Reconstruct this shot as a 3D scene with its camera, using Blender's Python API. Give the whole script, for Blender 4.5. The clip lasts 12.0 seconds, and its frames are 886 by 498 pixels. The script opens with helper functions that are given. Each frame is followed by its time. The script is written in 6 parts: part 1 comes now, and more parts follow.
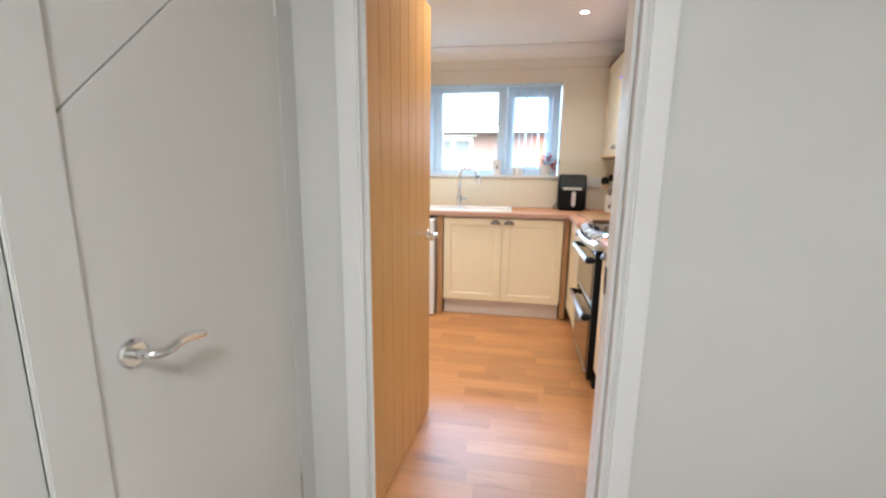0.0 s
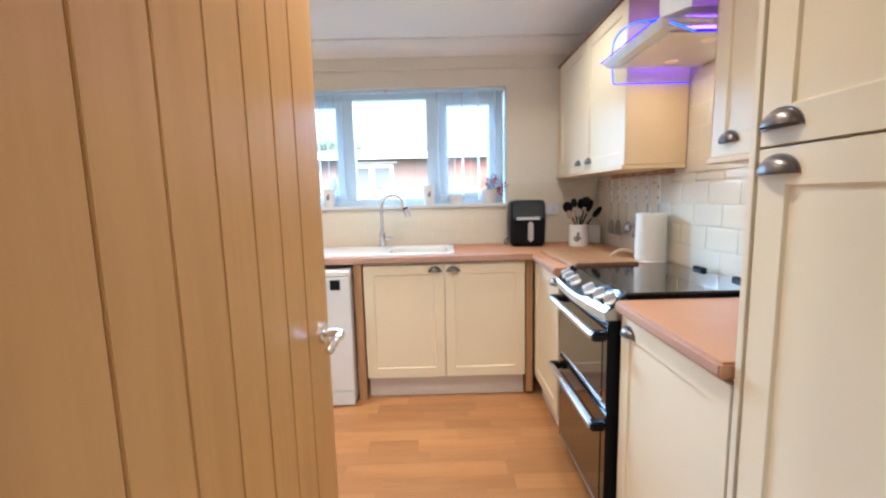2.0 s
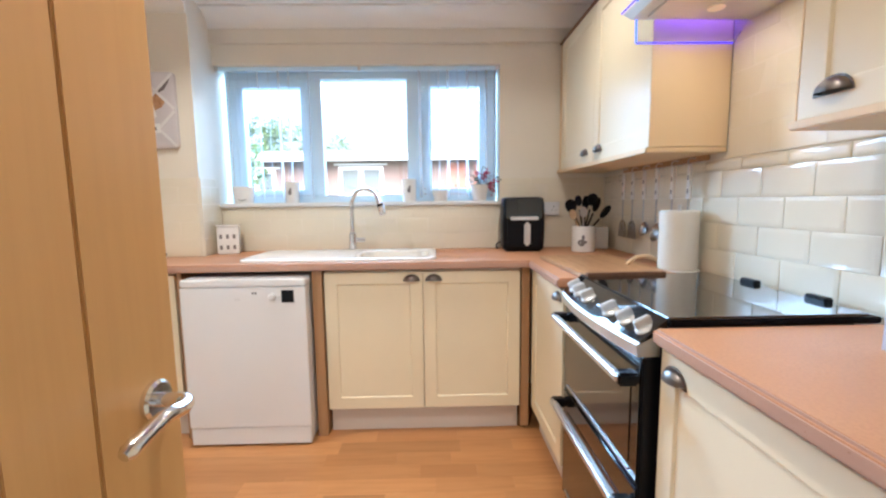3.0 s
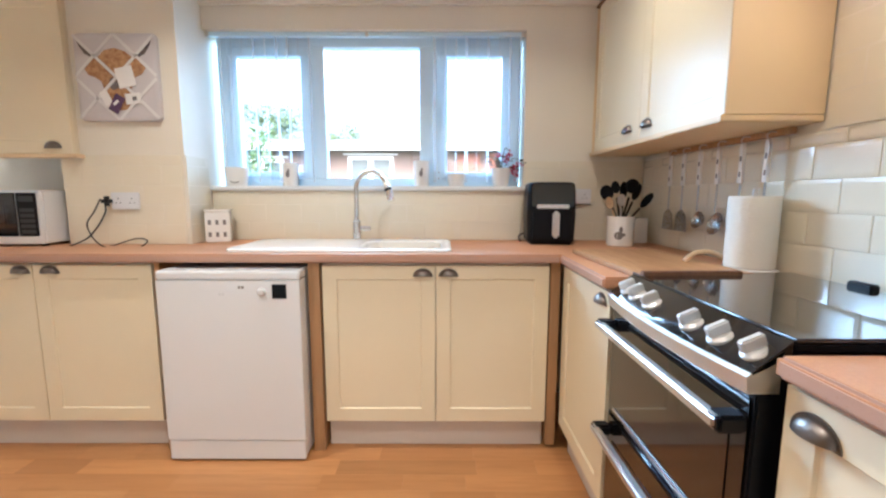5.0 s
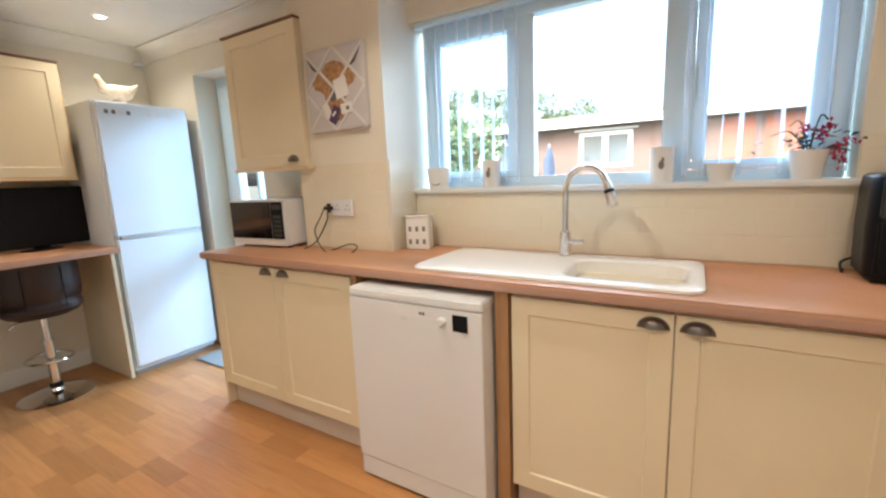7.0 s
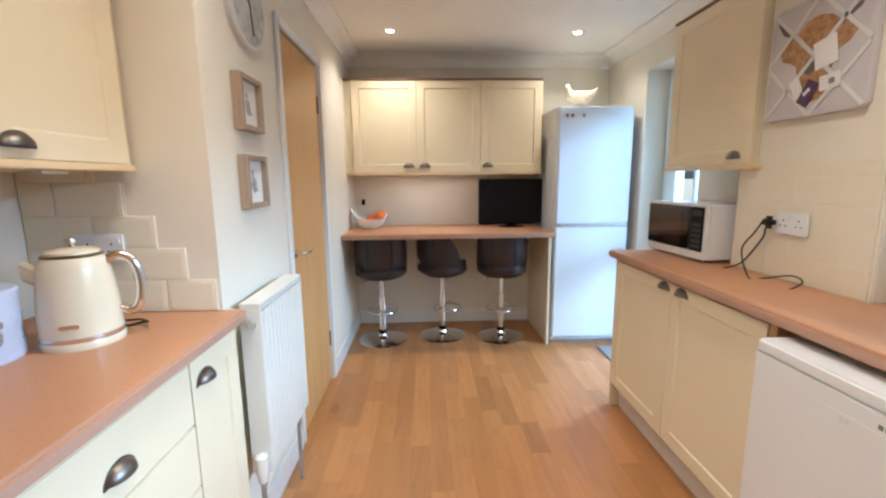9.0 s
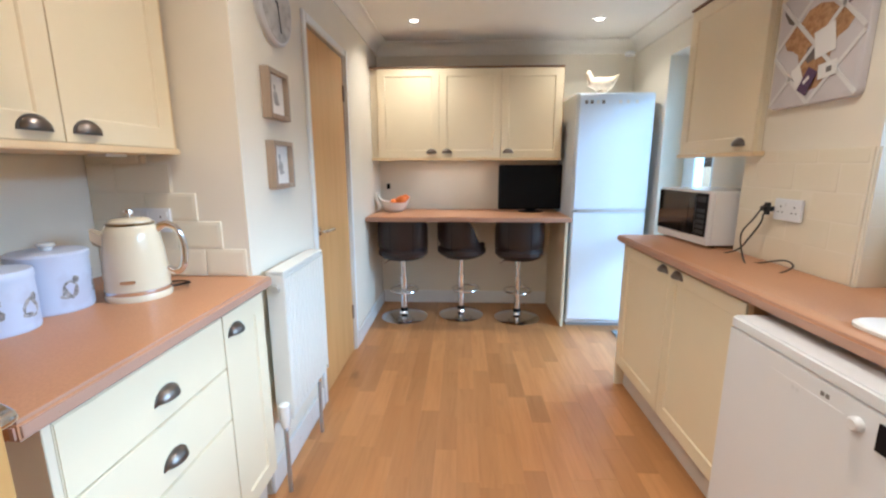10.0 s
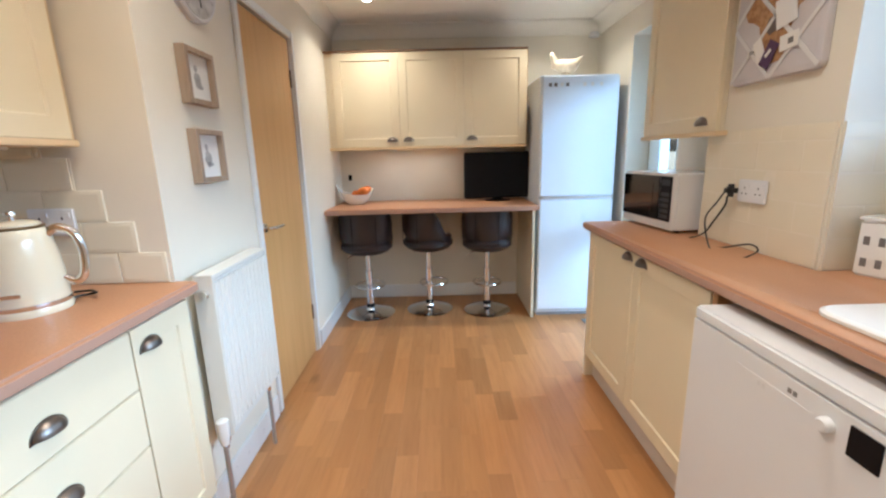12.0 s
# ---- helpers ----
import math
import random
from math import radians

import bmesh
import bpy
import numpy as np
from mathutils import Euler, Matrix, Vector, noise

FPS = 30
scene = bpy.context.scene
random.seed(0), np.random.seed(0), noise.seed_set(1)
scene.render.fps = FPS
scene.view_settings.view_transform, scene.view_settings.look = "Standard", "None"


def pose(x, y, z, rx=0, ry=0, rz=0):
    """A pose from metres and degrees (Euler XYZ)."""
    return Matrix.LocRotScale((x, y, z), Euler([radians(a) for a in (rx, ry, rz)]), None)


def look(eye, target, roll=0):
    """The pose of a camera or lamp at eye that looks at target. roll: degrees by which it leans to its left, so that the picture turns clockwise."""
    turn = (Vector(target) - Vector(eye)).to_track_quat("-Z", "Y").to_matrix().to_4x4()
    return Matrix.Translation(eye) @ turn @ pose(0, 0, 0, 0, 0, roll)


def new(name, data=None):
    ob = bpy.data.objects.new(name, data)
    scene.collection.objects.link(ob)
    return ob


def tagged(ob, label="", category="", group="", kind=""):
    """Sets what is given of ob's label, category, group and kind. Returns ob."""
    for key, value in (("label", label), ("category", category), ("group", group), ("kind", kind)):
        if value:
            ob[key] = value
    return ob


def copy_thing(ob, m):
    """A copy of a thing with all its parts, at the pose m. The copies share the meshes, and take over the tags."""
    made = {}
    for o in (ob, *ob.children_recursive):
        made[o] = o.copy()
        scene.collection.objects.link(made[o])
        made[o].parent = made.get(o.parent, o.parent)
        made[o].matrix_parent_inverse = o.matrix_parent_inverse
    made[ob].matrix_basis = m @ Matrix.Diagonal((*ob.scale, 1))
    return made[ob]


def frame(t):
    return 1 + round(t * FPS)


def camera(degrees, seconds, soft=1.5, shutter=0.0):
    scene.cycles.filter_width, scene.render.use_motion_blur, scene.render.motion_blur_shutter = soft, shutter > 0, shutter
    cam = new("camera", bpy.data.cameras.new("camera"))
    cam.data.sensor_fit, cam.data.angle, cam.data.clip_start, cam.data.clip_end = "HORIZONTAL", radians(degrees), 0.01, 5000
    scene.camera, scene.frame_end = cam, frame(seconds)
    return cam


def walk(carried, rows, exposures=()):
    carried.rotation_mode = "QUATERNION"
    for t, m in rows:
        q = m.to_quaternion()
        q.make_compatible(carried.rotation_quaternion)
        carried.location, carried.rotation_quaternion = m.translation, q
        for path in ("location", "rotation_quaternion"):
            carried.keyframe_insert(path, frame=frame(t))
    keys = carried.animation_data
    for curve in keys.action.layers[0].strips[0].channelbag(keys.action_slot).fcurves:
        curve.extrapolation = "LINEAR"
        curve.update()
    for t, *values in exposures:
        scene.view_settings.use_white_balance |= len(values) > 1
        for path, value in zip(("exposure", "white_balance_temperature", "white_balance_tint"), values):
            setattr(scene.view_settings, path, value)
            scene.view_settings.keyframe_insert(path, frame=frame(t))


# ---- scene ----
cam = camera(92.9, 12.0, 2.3)
PATH = [
    (0, (0.755, 0.509, 1.28), (0.416, 2.444, 0.903), 0.7),
    (0.5, (0.711, 0.599, 1.264), (0.565, 2.556, 0.879), 0.1),
    (1, (0.656, 0.906, 1.269), (0.547, 2.87, 0.91), -0.0),
    (1.5, (0.605, 1.246, 1.275), (0.574, 3.225, 0.991), -1.0),
    (2, (0.618, 1.509, 1.284), (0.63, 3.493, 1.033), -1.4),
    (2.5, (0.676, 1.74, 1.278), (0.703, 3.725, 1.038), -1.1),
    (3, (0.698, 1.955, 1.217), (0.74, 3.942, 0.994), -0.7),
    (5, (0.671, 2.251, 1.17), (0.669, 4.235, 0.918), 0.1),
    (5.5, (0.66, 2.266, 1.186), (0.587, 4.243, 0.889), -0.2),
    (6, (0.663, 2.356, 1.214), (0.423, 4.314, 0.885), -0.8),
    (6.5, (0.704, 2.538, 1.249), (0.127, 4.422, 0.909), -1.5),
    (7, (0.669, 2.747, 1.279), (-0.35, 4.435, 0.943), -2.3),
    (7.5, (0.557, 2.887, 1.315), (-0.925, 4.189, 0.982), -2.7),
    (7.7, (0.516, 2.895, 1.328), (-1.13, 3.984, 1.002), -2.8),
    (9.3, (0.652, 3.038, 1.319), (-1.319, 3.016, 0.976), -0.1),
    (9.5, (0.686, 3.05, 1.325), (-1.281, 2.996, 0.967), 0.0),
    (10, (0.758, 3.127, 1.313), (-1.202, 3.041, 0.925), -0.1),
    (10.5, (0.792, 3.16, 1.299), (-1.166, 3.12, 0.894), -0.6),
    (11, (0.791, 3.175, 1.296), (-1.163, 3.168, 0.871), -1.1),
    (11.5, (0.747, 3.186, 1.296), (-1.204, 3.196, 0.858), -1.4),
    (12, (0.627, 3.232, 1.299), (-1.325, 3.245, 0.866), -1.4),
]
EXPOSURE = 3.5
walk(cam, [(t, look(eye, target, roll)) for t, eye, target, roll in PATH], [(0, EXPOSURE + 0.15, 5600, 10), (1.5, EXPOSURE + 0.12, 5550, 10), (2, EXPOSURE + 0.05, 5300, 10), (3, EXPOSURE, 5400, 10), (5, EXPOSURE, 5450, 10), (6.5, EXPOSURE - 0.17, 5750, 10), (7.5, EXPOSURE - 0.36, 6350, 10), (9.5, EXPOSURE - 0.27, 5550, 10), (12, EXPOSURE - 0.34, 5700, 10)])

# ---- world, lights, exposure ----
world = bpy.data.worlds.new("sky")
scene.world = world
world.use_nodes = True
wn = world.node_tree.nodes
sky = wn.new("ShaderNodeTexSky")
sky.sky_type, sky.sun_disc = "NISHITA", False
sky.sun_elevation, sky.sun_rotation = radians(48), radians(200)
sky.air_density, sky.dust_density = 1.0, 8.0
world.node_tree.links.new(sky.outputs[0], wn["Background"].inputs[0])
wn["Background"].inputs[1].default_value = 0.11
sun = new("sun", bpy.data.lights.new("sun", "SUN"))
sun.data.energy, sun.data.angle, sun.data.color = 0.38, radians(4), (1.0, 0.95, 0.88)
sun.matrix_world = look((0, 0, 20), (-4, 12, 0))

# lamp added for the open sky over the garden, outside window and garden door
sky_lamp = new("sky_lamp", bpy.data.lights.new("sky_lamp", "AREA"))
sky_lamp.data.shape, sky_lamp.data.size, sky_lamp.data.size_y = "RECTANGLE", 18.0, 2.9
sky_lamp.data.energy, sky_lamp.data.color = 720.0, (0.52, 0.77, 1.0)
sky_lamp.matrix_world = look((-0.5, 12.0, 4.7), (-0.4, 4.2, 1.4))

# added lamp outside the garden door, putting sky light on the fridge
door_sky_lamp = new("door_sky_lamp", bpy.data.lights.new("door_sky_lamp", "AREA"))
door_sky_lamp.data.shape, door_sky_lamp.data.size, door_sky_lamp.data.size_y = "RECTANGLE", 0.62, 1.7
door_sky_lamp.data.energy, door_sky_lamp.data.color = 0.65, (0.48, 0.78, 1.0)
door_sky_lamp.matrix_world = look((-2.10, 4.92, 1.25), (-2.35, 3.6, 1.1))

# downlights in the ceiling: two over the bar, two in the middle, two at the window end
# the middle two and the one at (0.62, 2.62) are unseen, added for light
SPOTS = [(-2.585, 2.77), (-2.61, 4.12), (-0.35, 2.80), (-0.35, 3.75), (0.62, 2.62), (1.155, 3.81)]
SPOT_WATTS = (0.60, 0.48, 0.80, 0.76, 0.82, 0.45)
for (sx, sy), watts in zip(SPOTS, SPOT_WATTS):
    lamp = new("downlight_lamp", bpy.data.lights.new("downlight_lamp", "AREA"))
    lamp.data.shape, lamp.data.size = "DISK", 0.055
    lamp.data.energy, lamp.data.color, lamp.data.spread = watts, (1.0, 0.88, 0.70), radians(130)
    lamp.matrix_world = look((sx, sy, 2.352), (sx, sy, 0))
# unseen lamp added behind the first viewpoint to light the hall
hall_fill_lamp = new("hall_fill_lamp", bpy.data.lights.new("hall_fill_lamp", "AREA"))
hall_fill_lamp.data.shape, hall_fill_lamp.data.size = "DISK", 0.35
hall_fill_lamp.data.energy, hall_fill_lamp.data.color = 3.3, (1.0, 0.93, 0.85)
hall_fill_lamp.matrix_world = look((0.95, -0.45, 2.30), (0.95, -0.4, 0))

# small lamps in the cooker hood and under the cabinet over the bar
for name, at, watts, col in (("hood_lamp", (1.60, 3.09, 1.810), 0.062, (1.0, 0.80, 0.56)), ("hood_lamp", (1.60, 3.34, 1.810), 0.062, (1.0, 0.80, 0.56)), ("cabinet_lamp", (-2.97, 2.86, 1.343), 0.05, (1.0, 0.96, 0.84)), ("cabinet_lamp", (-2.97, 3.20, 1.343), 0.05, (1.0, 0.96, 0.84))):
    lamp = new(name, bpy.data.lights.new(name, "AREA"))
    lamp.data.shape, lamp.data.size = "DISK", 0.05
    lamp.data.energy, lamp.data.color = watts, col
    lamp.matrix_world = look(at, (at[0], at[1], 0))

# blue strips along the side edges of the hood glass
for side, ly in ((-1, 3.02), (1, 3.412)):
    lamp = new("hood_strip_lamp", bpy.data.lights.new("hood_strip_lamp", "AREA"))
    lamp.data.shape, lamp.data.size, lamp.data.size_y = "RECTANGLE", 0.30, 0.012
    lamp.data.energy, lamp.data.color, lamp.data.spread = 0.070, (0.20, 0.06, 1.0), radians(150)
    lamp.matrix_world = look((1.64, ly, 1.925), (1.64, ly + side, 1.98))

W = 0.918            # worktop height
CEIL = 2.36
NORTH, EAST, WEST, SOUTH, ALCOVE = 4.66, 1.80, -3.20, 2.365, 1.80

# ---- materials ----
def node_mat(name):
    m = bpy.data.materials.new(name)
    m.use_nodes = True
    n = m.node_tree.nodes
    return m, n, m.node_tree.links, n["Principled BSDF"]


def mix(n, l, fac, a, b):
    k = n.new("ShaderNodeMix")
    k.data_type = "RGBA"
    for sock, val in ((k.inputs[0], fac), (k.inputs[6], a), (k.inputs[7], b)):
        if isinstance(val, (int, float)):
            sock.default_value = val
        elif isinstance(val, tuple):
            sock.default_value = (*val, 1.0)
        else:
            l.new(val, sock)
    return k.outputs[2]


def ramp(n, l, fac, lo, hi):
    r = n.new("ShaderNodeMapRange")
    r.inputs[1].default_value, r.inputs[2].default_value = lo, hi
    l.new(fac, r.inputs[0])
    return r.outputs[0]


def noise_tex(n, l, coords, scale, detail=4.0, rough=0.6, stretch=(1, 1, 1)):
    mp = n.new("ShaderNodeMapping")
    mp.inputs[3].default_value = stretch
    l.new(coords, mp.inputs[0])
    t = n.new("ShaderNodeTexNoise")
    t.inputs["Scale"].default_value, t.inputs["Detail"].default_value, t.inputs["Roughness"].default_value = scale, detail, rough
    l.new(mp.outputs[0], t.inputs["Vector"])
    return t.outputs[0]


def bumped(n, l, bsdf, height, strength, dist=0.002):
    b = n.new("ShaderNodeBump")
    b.inputs["Strength"].default_value, b.inputs["Distance"].default_value = strength, dist
    l.new(height, b.inputs["Height"])
    l.new(b.outputs[0], bsdf.inputs["Normal"])


def paint(name, base, rough=0.5, vary=0.06, scale=3.0, grain=60.0, bump=0.08, metal=0.0, coat=0.0, spec=0.5):
    """A painted, plastic or metal surface: broad tone drift, fine grain in gloss and relief."""
    m, n, l, b = node_mat(name)
    co = n.new("ShaderNodeTexCoord").outputs["Object"]
    broad = ramp(n, l, noise_tex(n, l, co, scale, 5.0), 0.3, 0.7)
    fine = noise_tex(n, l, co, grain, 3.0)
    dark = tuple(c * (1 - vary) for c in base)
    light = tuple(min(1.0, c * (1 + vary * 0.4)) for c in base)
    l.new(mix(n, l, broad, dark, light), b.inputs["Base Color"])
    rr = n.new("ShaderNodeMapRange")
    rr.inputs[3].default_value, rr.inputs[4].default_value = max(0.02, rough - 0.07), min(1, rough + 0.07)
    l.new(fine, rr.inputs[0])
    l.new(rr.outputs[0], b.inputs["Roughness"])
    b.inputs["Metallic"].default_value = metal
    b.inputs["Coat Weight"].default_value = coat
    b.inputs["Specular IOR Level"].default_value = spec
    if bump:
        bumped(n, l, b, fine, bump)
    return m


def wood(name, a, b_col, along="z", rough=0.4, scale=7.0, bump=0.12, knots=0.0, per_piece=0.0, soft=0.72):
    """Timber or timber print, with long fibres, broad tone bands and, if asked, a tone of its own for each piece."""
    m, n, l, b = node_mat(name)
    tc = n.new("ShaderNodeTexCoord").outputs["Object"]
    st = {"x": (0.08, 1, 1), "y": (1, 0.08, 1), "z": (1, 1, 0.06)}[along]
    if per_piece:
        info = n.new("ShaderNodeObjectInfo").outputs["Random"]
        off = n.new("ShaderNodeVectorMath")
        off.operation = "ADD"
        sc = n.new("ShaderNodeMath")
        sc.operation = "MULTIPLY"
        sc.inputs[1].default_value = 37.0
        l.new(info, sc.inputs[0])
        l.new(tc, off.inputs[0])
        l.new(sc.outputs[0], off.inputs[1])
        tc = off.outputs[0]
    fib = noise_tex(n, l, tc, scale * 9, 6.0, 0.65, st)
    band = noise_tex(n, l, tc, scale, 4.0, 0.55, st)
    col = mix(n, l, ramp(n, l, band, 0.3, 0.7), a, b_col)
    col = mix(n, l, ramp(n, l, fib, 0.45, 0.80), col, tuple(c * soft for c in a))
    if knots:
        sp = noise_tex(n, l, tc, 5.5, 2.0, 0.4, {"x": (0.45, 1, 1), "y": (1, 0.45, 1), "z": (1, 1, 0.45)}[along])
        kn = ramp(n, l, sp, 0.70, 0.80)
        k2 = n.new("ShaderNodeMath")
        k2.operation = "MULTIPLY"
        k2.inputs[1].default_value = knots
        l.new(kn, k2.inputs[0])
        col = mix(n, l, k2.outputs[0], col, tuple(c * 0.35 for c in a))
    if per_piece:
        hs = n.new("ShaderNodeHueSaturation")
        v = n.new("ShaderNodeMapRange")
        v.inputs[3].default_value, v.inputs[4].default_value = 1 - per_piece, 1 + per_piece
        l.new(info, v.inputs[0])
        l.new(v.outputs[0], hs.inputs["Value"])
        l.new(col, hs.inputs["Color"])
        col = hs.outputs[0]
    l.new(col, b.inputs["Base Color"])
    rr = n.new("ShaderNodeMapRange")
    rr.inputs[3].default_value, rr.inputs[4].default_value = rough - 0.08, rough + 0.1
    l.new(fib, rr.inputs[0])
    l.new(rr.outputs[0], b.inputs["Roughness"])
    bumped(n, l, b, fib, bump, 0.001)
    return m


def glassy(name, tint=(1, 1, 1), rough=0.0):
    m, n, l, b = node_mat(name)
    b.inputs["Base Color"].default_value = (*tint, 1)
    b.inputs["Roughness"].default_value = rough
    b.inputs["Transmission Weight"].default_value = 1.0
    b.inputs["IOR"].default_value = 1.45
    return m


def pane_mat(name, gloss=0.06):
    """Thin window glass: lets light straight through, with a faint mirror image."""
    m, n, l, b = node_mat(name)
    t, g, k = n.new("ShaderNodeBsdfTransparent"), n.new("ShaderNodeBsdfGlossy"), n.new("ShaderNodeMixShader")
    g.inputs["Roughness"].default_value = 0.02
    k.inputs[0].default_value = gloss
    l.new(t.outputs[0], k.inputs[1])
    l.new(g.outputs[0], k.inputs[2])
    l.new(k.outputs[0], n["Material Output"].inputs[0])
    return m


def glow(name, col, strength):
    m, n, l, b = node_mat(name)
    b.inputs["Base Color"].default_value = (*col, 1)
    b.inputs["Emission Color"].default_value = (*col, 1)
    b.inputs["Emission Strength"].default_value = strength
    return m


def spotted(name, base, spot, scale, lo, hi, rough=0.4):
    m, n, l, b = node_mat(name)
    co = n.new("ShaderNodeTexCoord").outputs["Object"]
    f = ramp(n, l, noise_tex(n, l, co, scale, 3.0), lo, hi)
    l.new(mix(n, l, f, base, spot), b.inputs["Base Color"])
    b.inputs["Roughness"].default_value = rough
    return m


def leafy(name, a, b_col):
    m, n, l, b = node_mat(name)
    r = n.new("ShaderNodeNewGeometry").outputs["Random Per Island"]
    l.new(mix(n, l, r, a, b_col), b.inputs["Base Color"])
    b.inputs["Roughness"].default_value = 0.6
    return m


WALLPAINT = paint("cream wall paint", (0.80, 0.74, 0.62), 0.75, 0.05, 1.3, 90, 0.12)
HALLPAINT = paint("off white hall paint", (0.66, 0.66, 0.62), 0.6, 0.05, 1.1, 90, 0.1)
CEILPAINT = paint("white ceiling paint", (0.88, 0.84, 0.76), 0.85, 0.03, 1.5, 110, 0.12)
GLOSS = paint("white gloss woodwork", (0.80, 0.80, 0.78), 0.3, 0.04, 2.0, 30, 0.05)
RADPAINT = paint("cream-white radiator enamel", (0.78, 0.76, 0.69), 0.32, 0.03, 2.0, 30, 0.03)
CREAM = paint("cream painted shaker", (0.82, 0.71, 0.50), 0.38, 0.03, 2.5, 40, 0.04)
CARCASS = paint("cream carcass board", (0.78, 0.68, 0.50), 0.45, 0.04, 2.0, 50, 0.04)
ENDPANEL = paint("tan end board", (0.80, 0.61, 0.36), 0.45, 0.05, 2.0, 50, 0.04)
PLINTH = paint("pale plinth board", (0.66, 0.58, 0.50), 0.45, 0.06, 2.5, 40, 0.04)
TILE = paint("cream glazed tile", (0.82, 0.745, 0.585), 0.20, 0.05, 2.0, 8, 0.03, coat=0.3)
GROUT = paint("cream grout", (0.78, 0.71, 0.575), 0.85, 0.08, 5.0, 120, 0.2)
# white plastic; the blue of the sky light is painted into its base colour
PVC = paint("white window plastic tinted by daylight", (0.70, 0.87, 0.98), 0.3, 0.03, 2.0, 30, 0.02)
WHITE = paint("white enamel", (0.80, 0.80, 0.81), 0.22, 0.02, 2.0, 30, 0.02)
# white enamel with the daylight's bluish cast put into the colour
FRIDGE = paint("white fridge enamel tinted by daylight", (0.80, 0.88, 0.97), 0.25, 0.02, 2.0, 250, 0.05)
CERAMIC = paint("white ceramic", (0.84, 0.82, 0.78), 0.15, 0.02, 3.0, 20, 0.02, coat=0.4)
SINKMAT = paint("white composite sink", (0.86, 0.84, 0.80), 0.2, 0.02, 3.0, 200, 0.03)
HENMAT = paint("cream pottery", (0.66, 0.56, 0.42), 0.4, 0.25, 30.0, 90, 0.2)
CHROME = paint("chrome", (0.80, 0.80, 0.80), 0.13, 0.03, 4.0, 30, 0.0, metal=1.0)
STEEL = paint("brushed steel", (0.72, 0.70, 0.67), 0.38, 0.05, 6.0, 120, 0.0, metal=1.0)
TOOLSTEEL = paint("worn kitchen tool steel", (0.40, 0.38, 0.36), 0.27, 0.12, 12.0, 90, 0.05, metal=1.0)
PEWTER = paint("pewter cup handle", (0.21, 0.18, 0.16), 0.38, 0.15, 20.0, 90, 0.1, metal=1.0)
DARKSTEEL = paint("dull steel", (0.46, 0.46, 0.46), 0.35, 0.15, 8.0, 90, 0.0, metal=0.7)
BLACK = paint("black plastic", (0.004, 0.004, 0.006), 0.38, 0.1, 5.0, 60, 0.02, spec=0.18)
BLACKGLASS = paint("black glass", (0.008, 0.007, 0.007), 0.04, 0.1, 4.0, 20, 0.0, coat=0.5)
DIMBUTTON = paint("dark grey keys", (0.035, 0.035, 0.038), 0.4, 0.1, 8.0, 60, 0.0)
KNOBMAT = paint("silver plastic", (0.70, 0.69, 0.67), 0.32, 0.04, 6.0, 60, 0.0, metal=0.45)
HOBGLASS = paint("black hob lid glass", (0.010, 0.010, 0.010), 0.05, 0.1, 4.0, 20, 0.0, coat=0.6, spec=0.8)
SMOKEGLASS = paint("brown oven glass", (0.030, 0.016, 0.010), 0.06, 0.1, 4.0, 20, 0.0, coat=0.5)
TVSCREEN = paint("matt dark screen", (0.004, 0.004, 0.005), 0.40, 0.05, 4.0, 20, 0.0, spec=0.2)
PALEGREY = paint("pale grey plastic", (0.66, 0.66, 0.67), 0.35, 0.03, 4.0, 30, 0.0)
GREYPLASTIC = paint("grey plastic", (0.25, 0.25, 0.26), 0.4, 0.05, 4.0, 40, 0.02)
LEATHER = paint("dark brown leather", (0.030, 0.018, 0.017), 0.42, 0.2, 6.0, 180, 0.35)
BRASSRIM = paint("dark brass", (0.32, 0.22, 0.11), 0.3, 0.1, 8.0, 60, 0.0, metal=1.0)
KETTLEMAT = paint("cream kettle enamel", (0.82, 0.74, 0.55), 0.14, 0.02, 3.0, 20, 0.0, coat=0.6)
TINMAT = spotted("pale blue printed tin", (0.60, 0.66, 0.82), (0.54, 0.58, 0.72), 9, 0.5, 0.6, 0.35)
PALELID = paint("pale blue plastic", (0.60, 0.70, 0.82), 0.3, 0.03, 4.0, 30, 0.0)
TINPRINT = spotted("grey feather print", (0.16, 0.15, 0.15), (0.42, 0.40, 0.40), 60, 0.4, 0.6, 0.4)
SKETCH = paint("soft grey pencil", (0.46, 0.45, 0.44), 0.9, 0.25, 60)
PAPER = paint("white paper", (0.82, 0.80, 0.77), 0.9, 0.03, 4.0, 150, 0.3)
KITCHENROLL = paint("kitchen paper", (0.84, 0.80, 0.71), 0.95, 0.04, 8.0, 90, 0.6)
GREYFABRIC = paint("grey felt board", (0.62, 0.58, 0.58), 0.9, 0.06, 8.0, 250, 0.5)
RIBBON = paint("white ribbon", (0.74, 0.72, 0.70), 0.7, 0.04, 8.0, 120, 0.1)
TAN = spotted("tan fur print", (0.50, 0.29, 0.14), (0.34, 0.17, 0.08), 40, 0.4, 0.6, 0.9)
HORN = paint("dark horn print", (0.16, 0.13, 0.12), 0.8)
PURPLE = paint("plum card", (0.10, 0.05, 0.11), 0.7)
INK = paint("grey ink print", (0.22, 0.20, 0.19), 0.8, 0.2, 40)
ORANGEFRUIT = paint("orange peel", (0.75, 0.20, 0.03), 0.45, 0.1, 20, 200, 0.4)
LEAFMAT = leafy("dark green leaves", (0.03, 0.06, 0.03), (0.07, 0.10, 0.06))
FLOWERMAT = leafy("pink flowers", (0.62, 0.04, 0.11), (0.42, 0.02, 0.08))
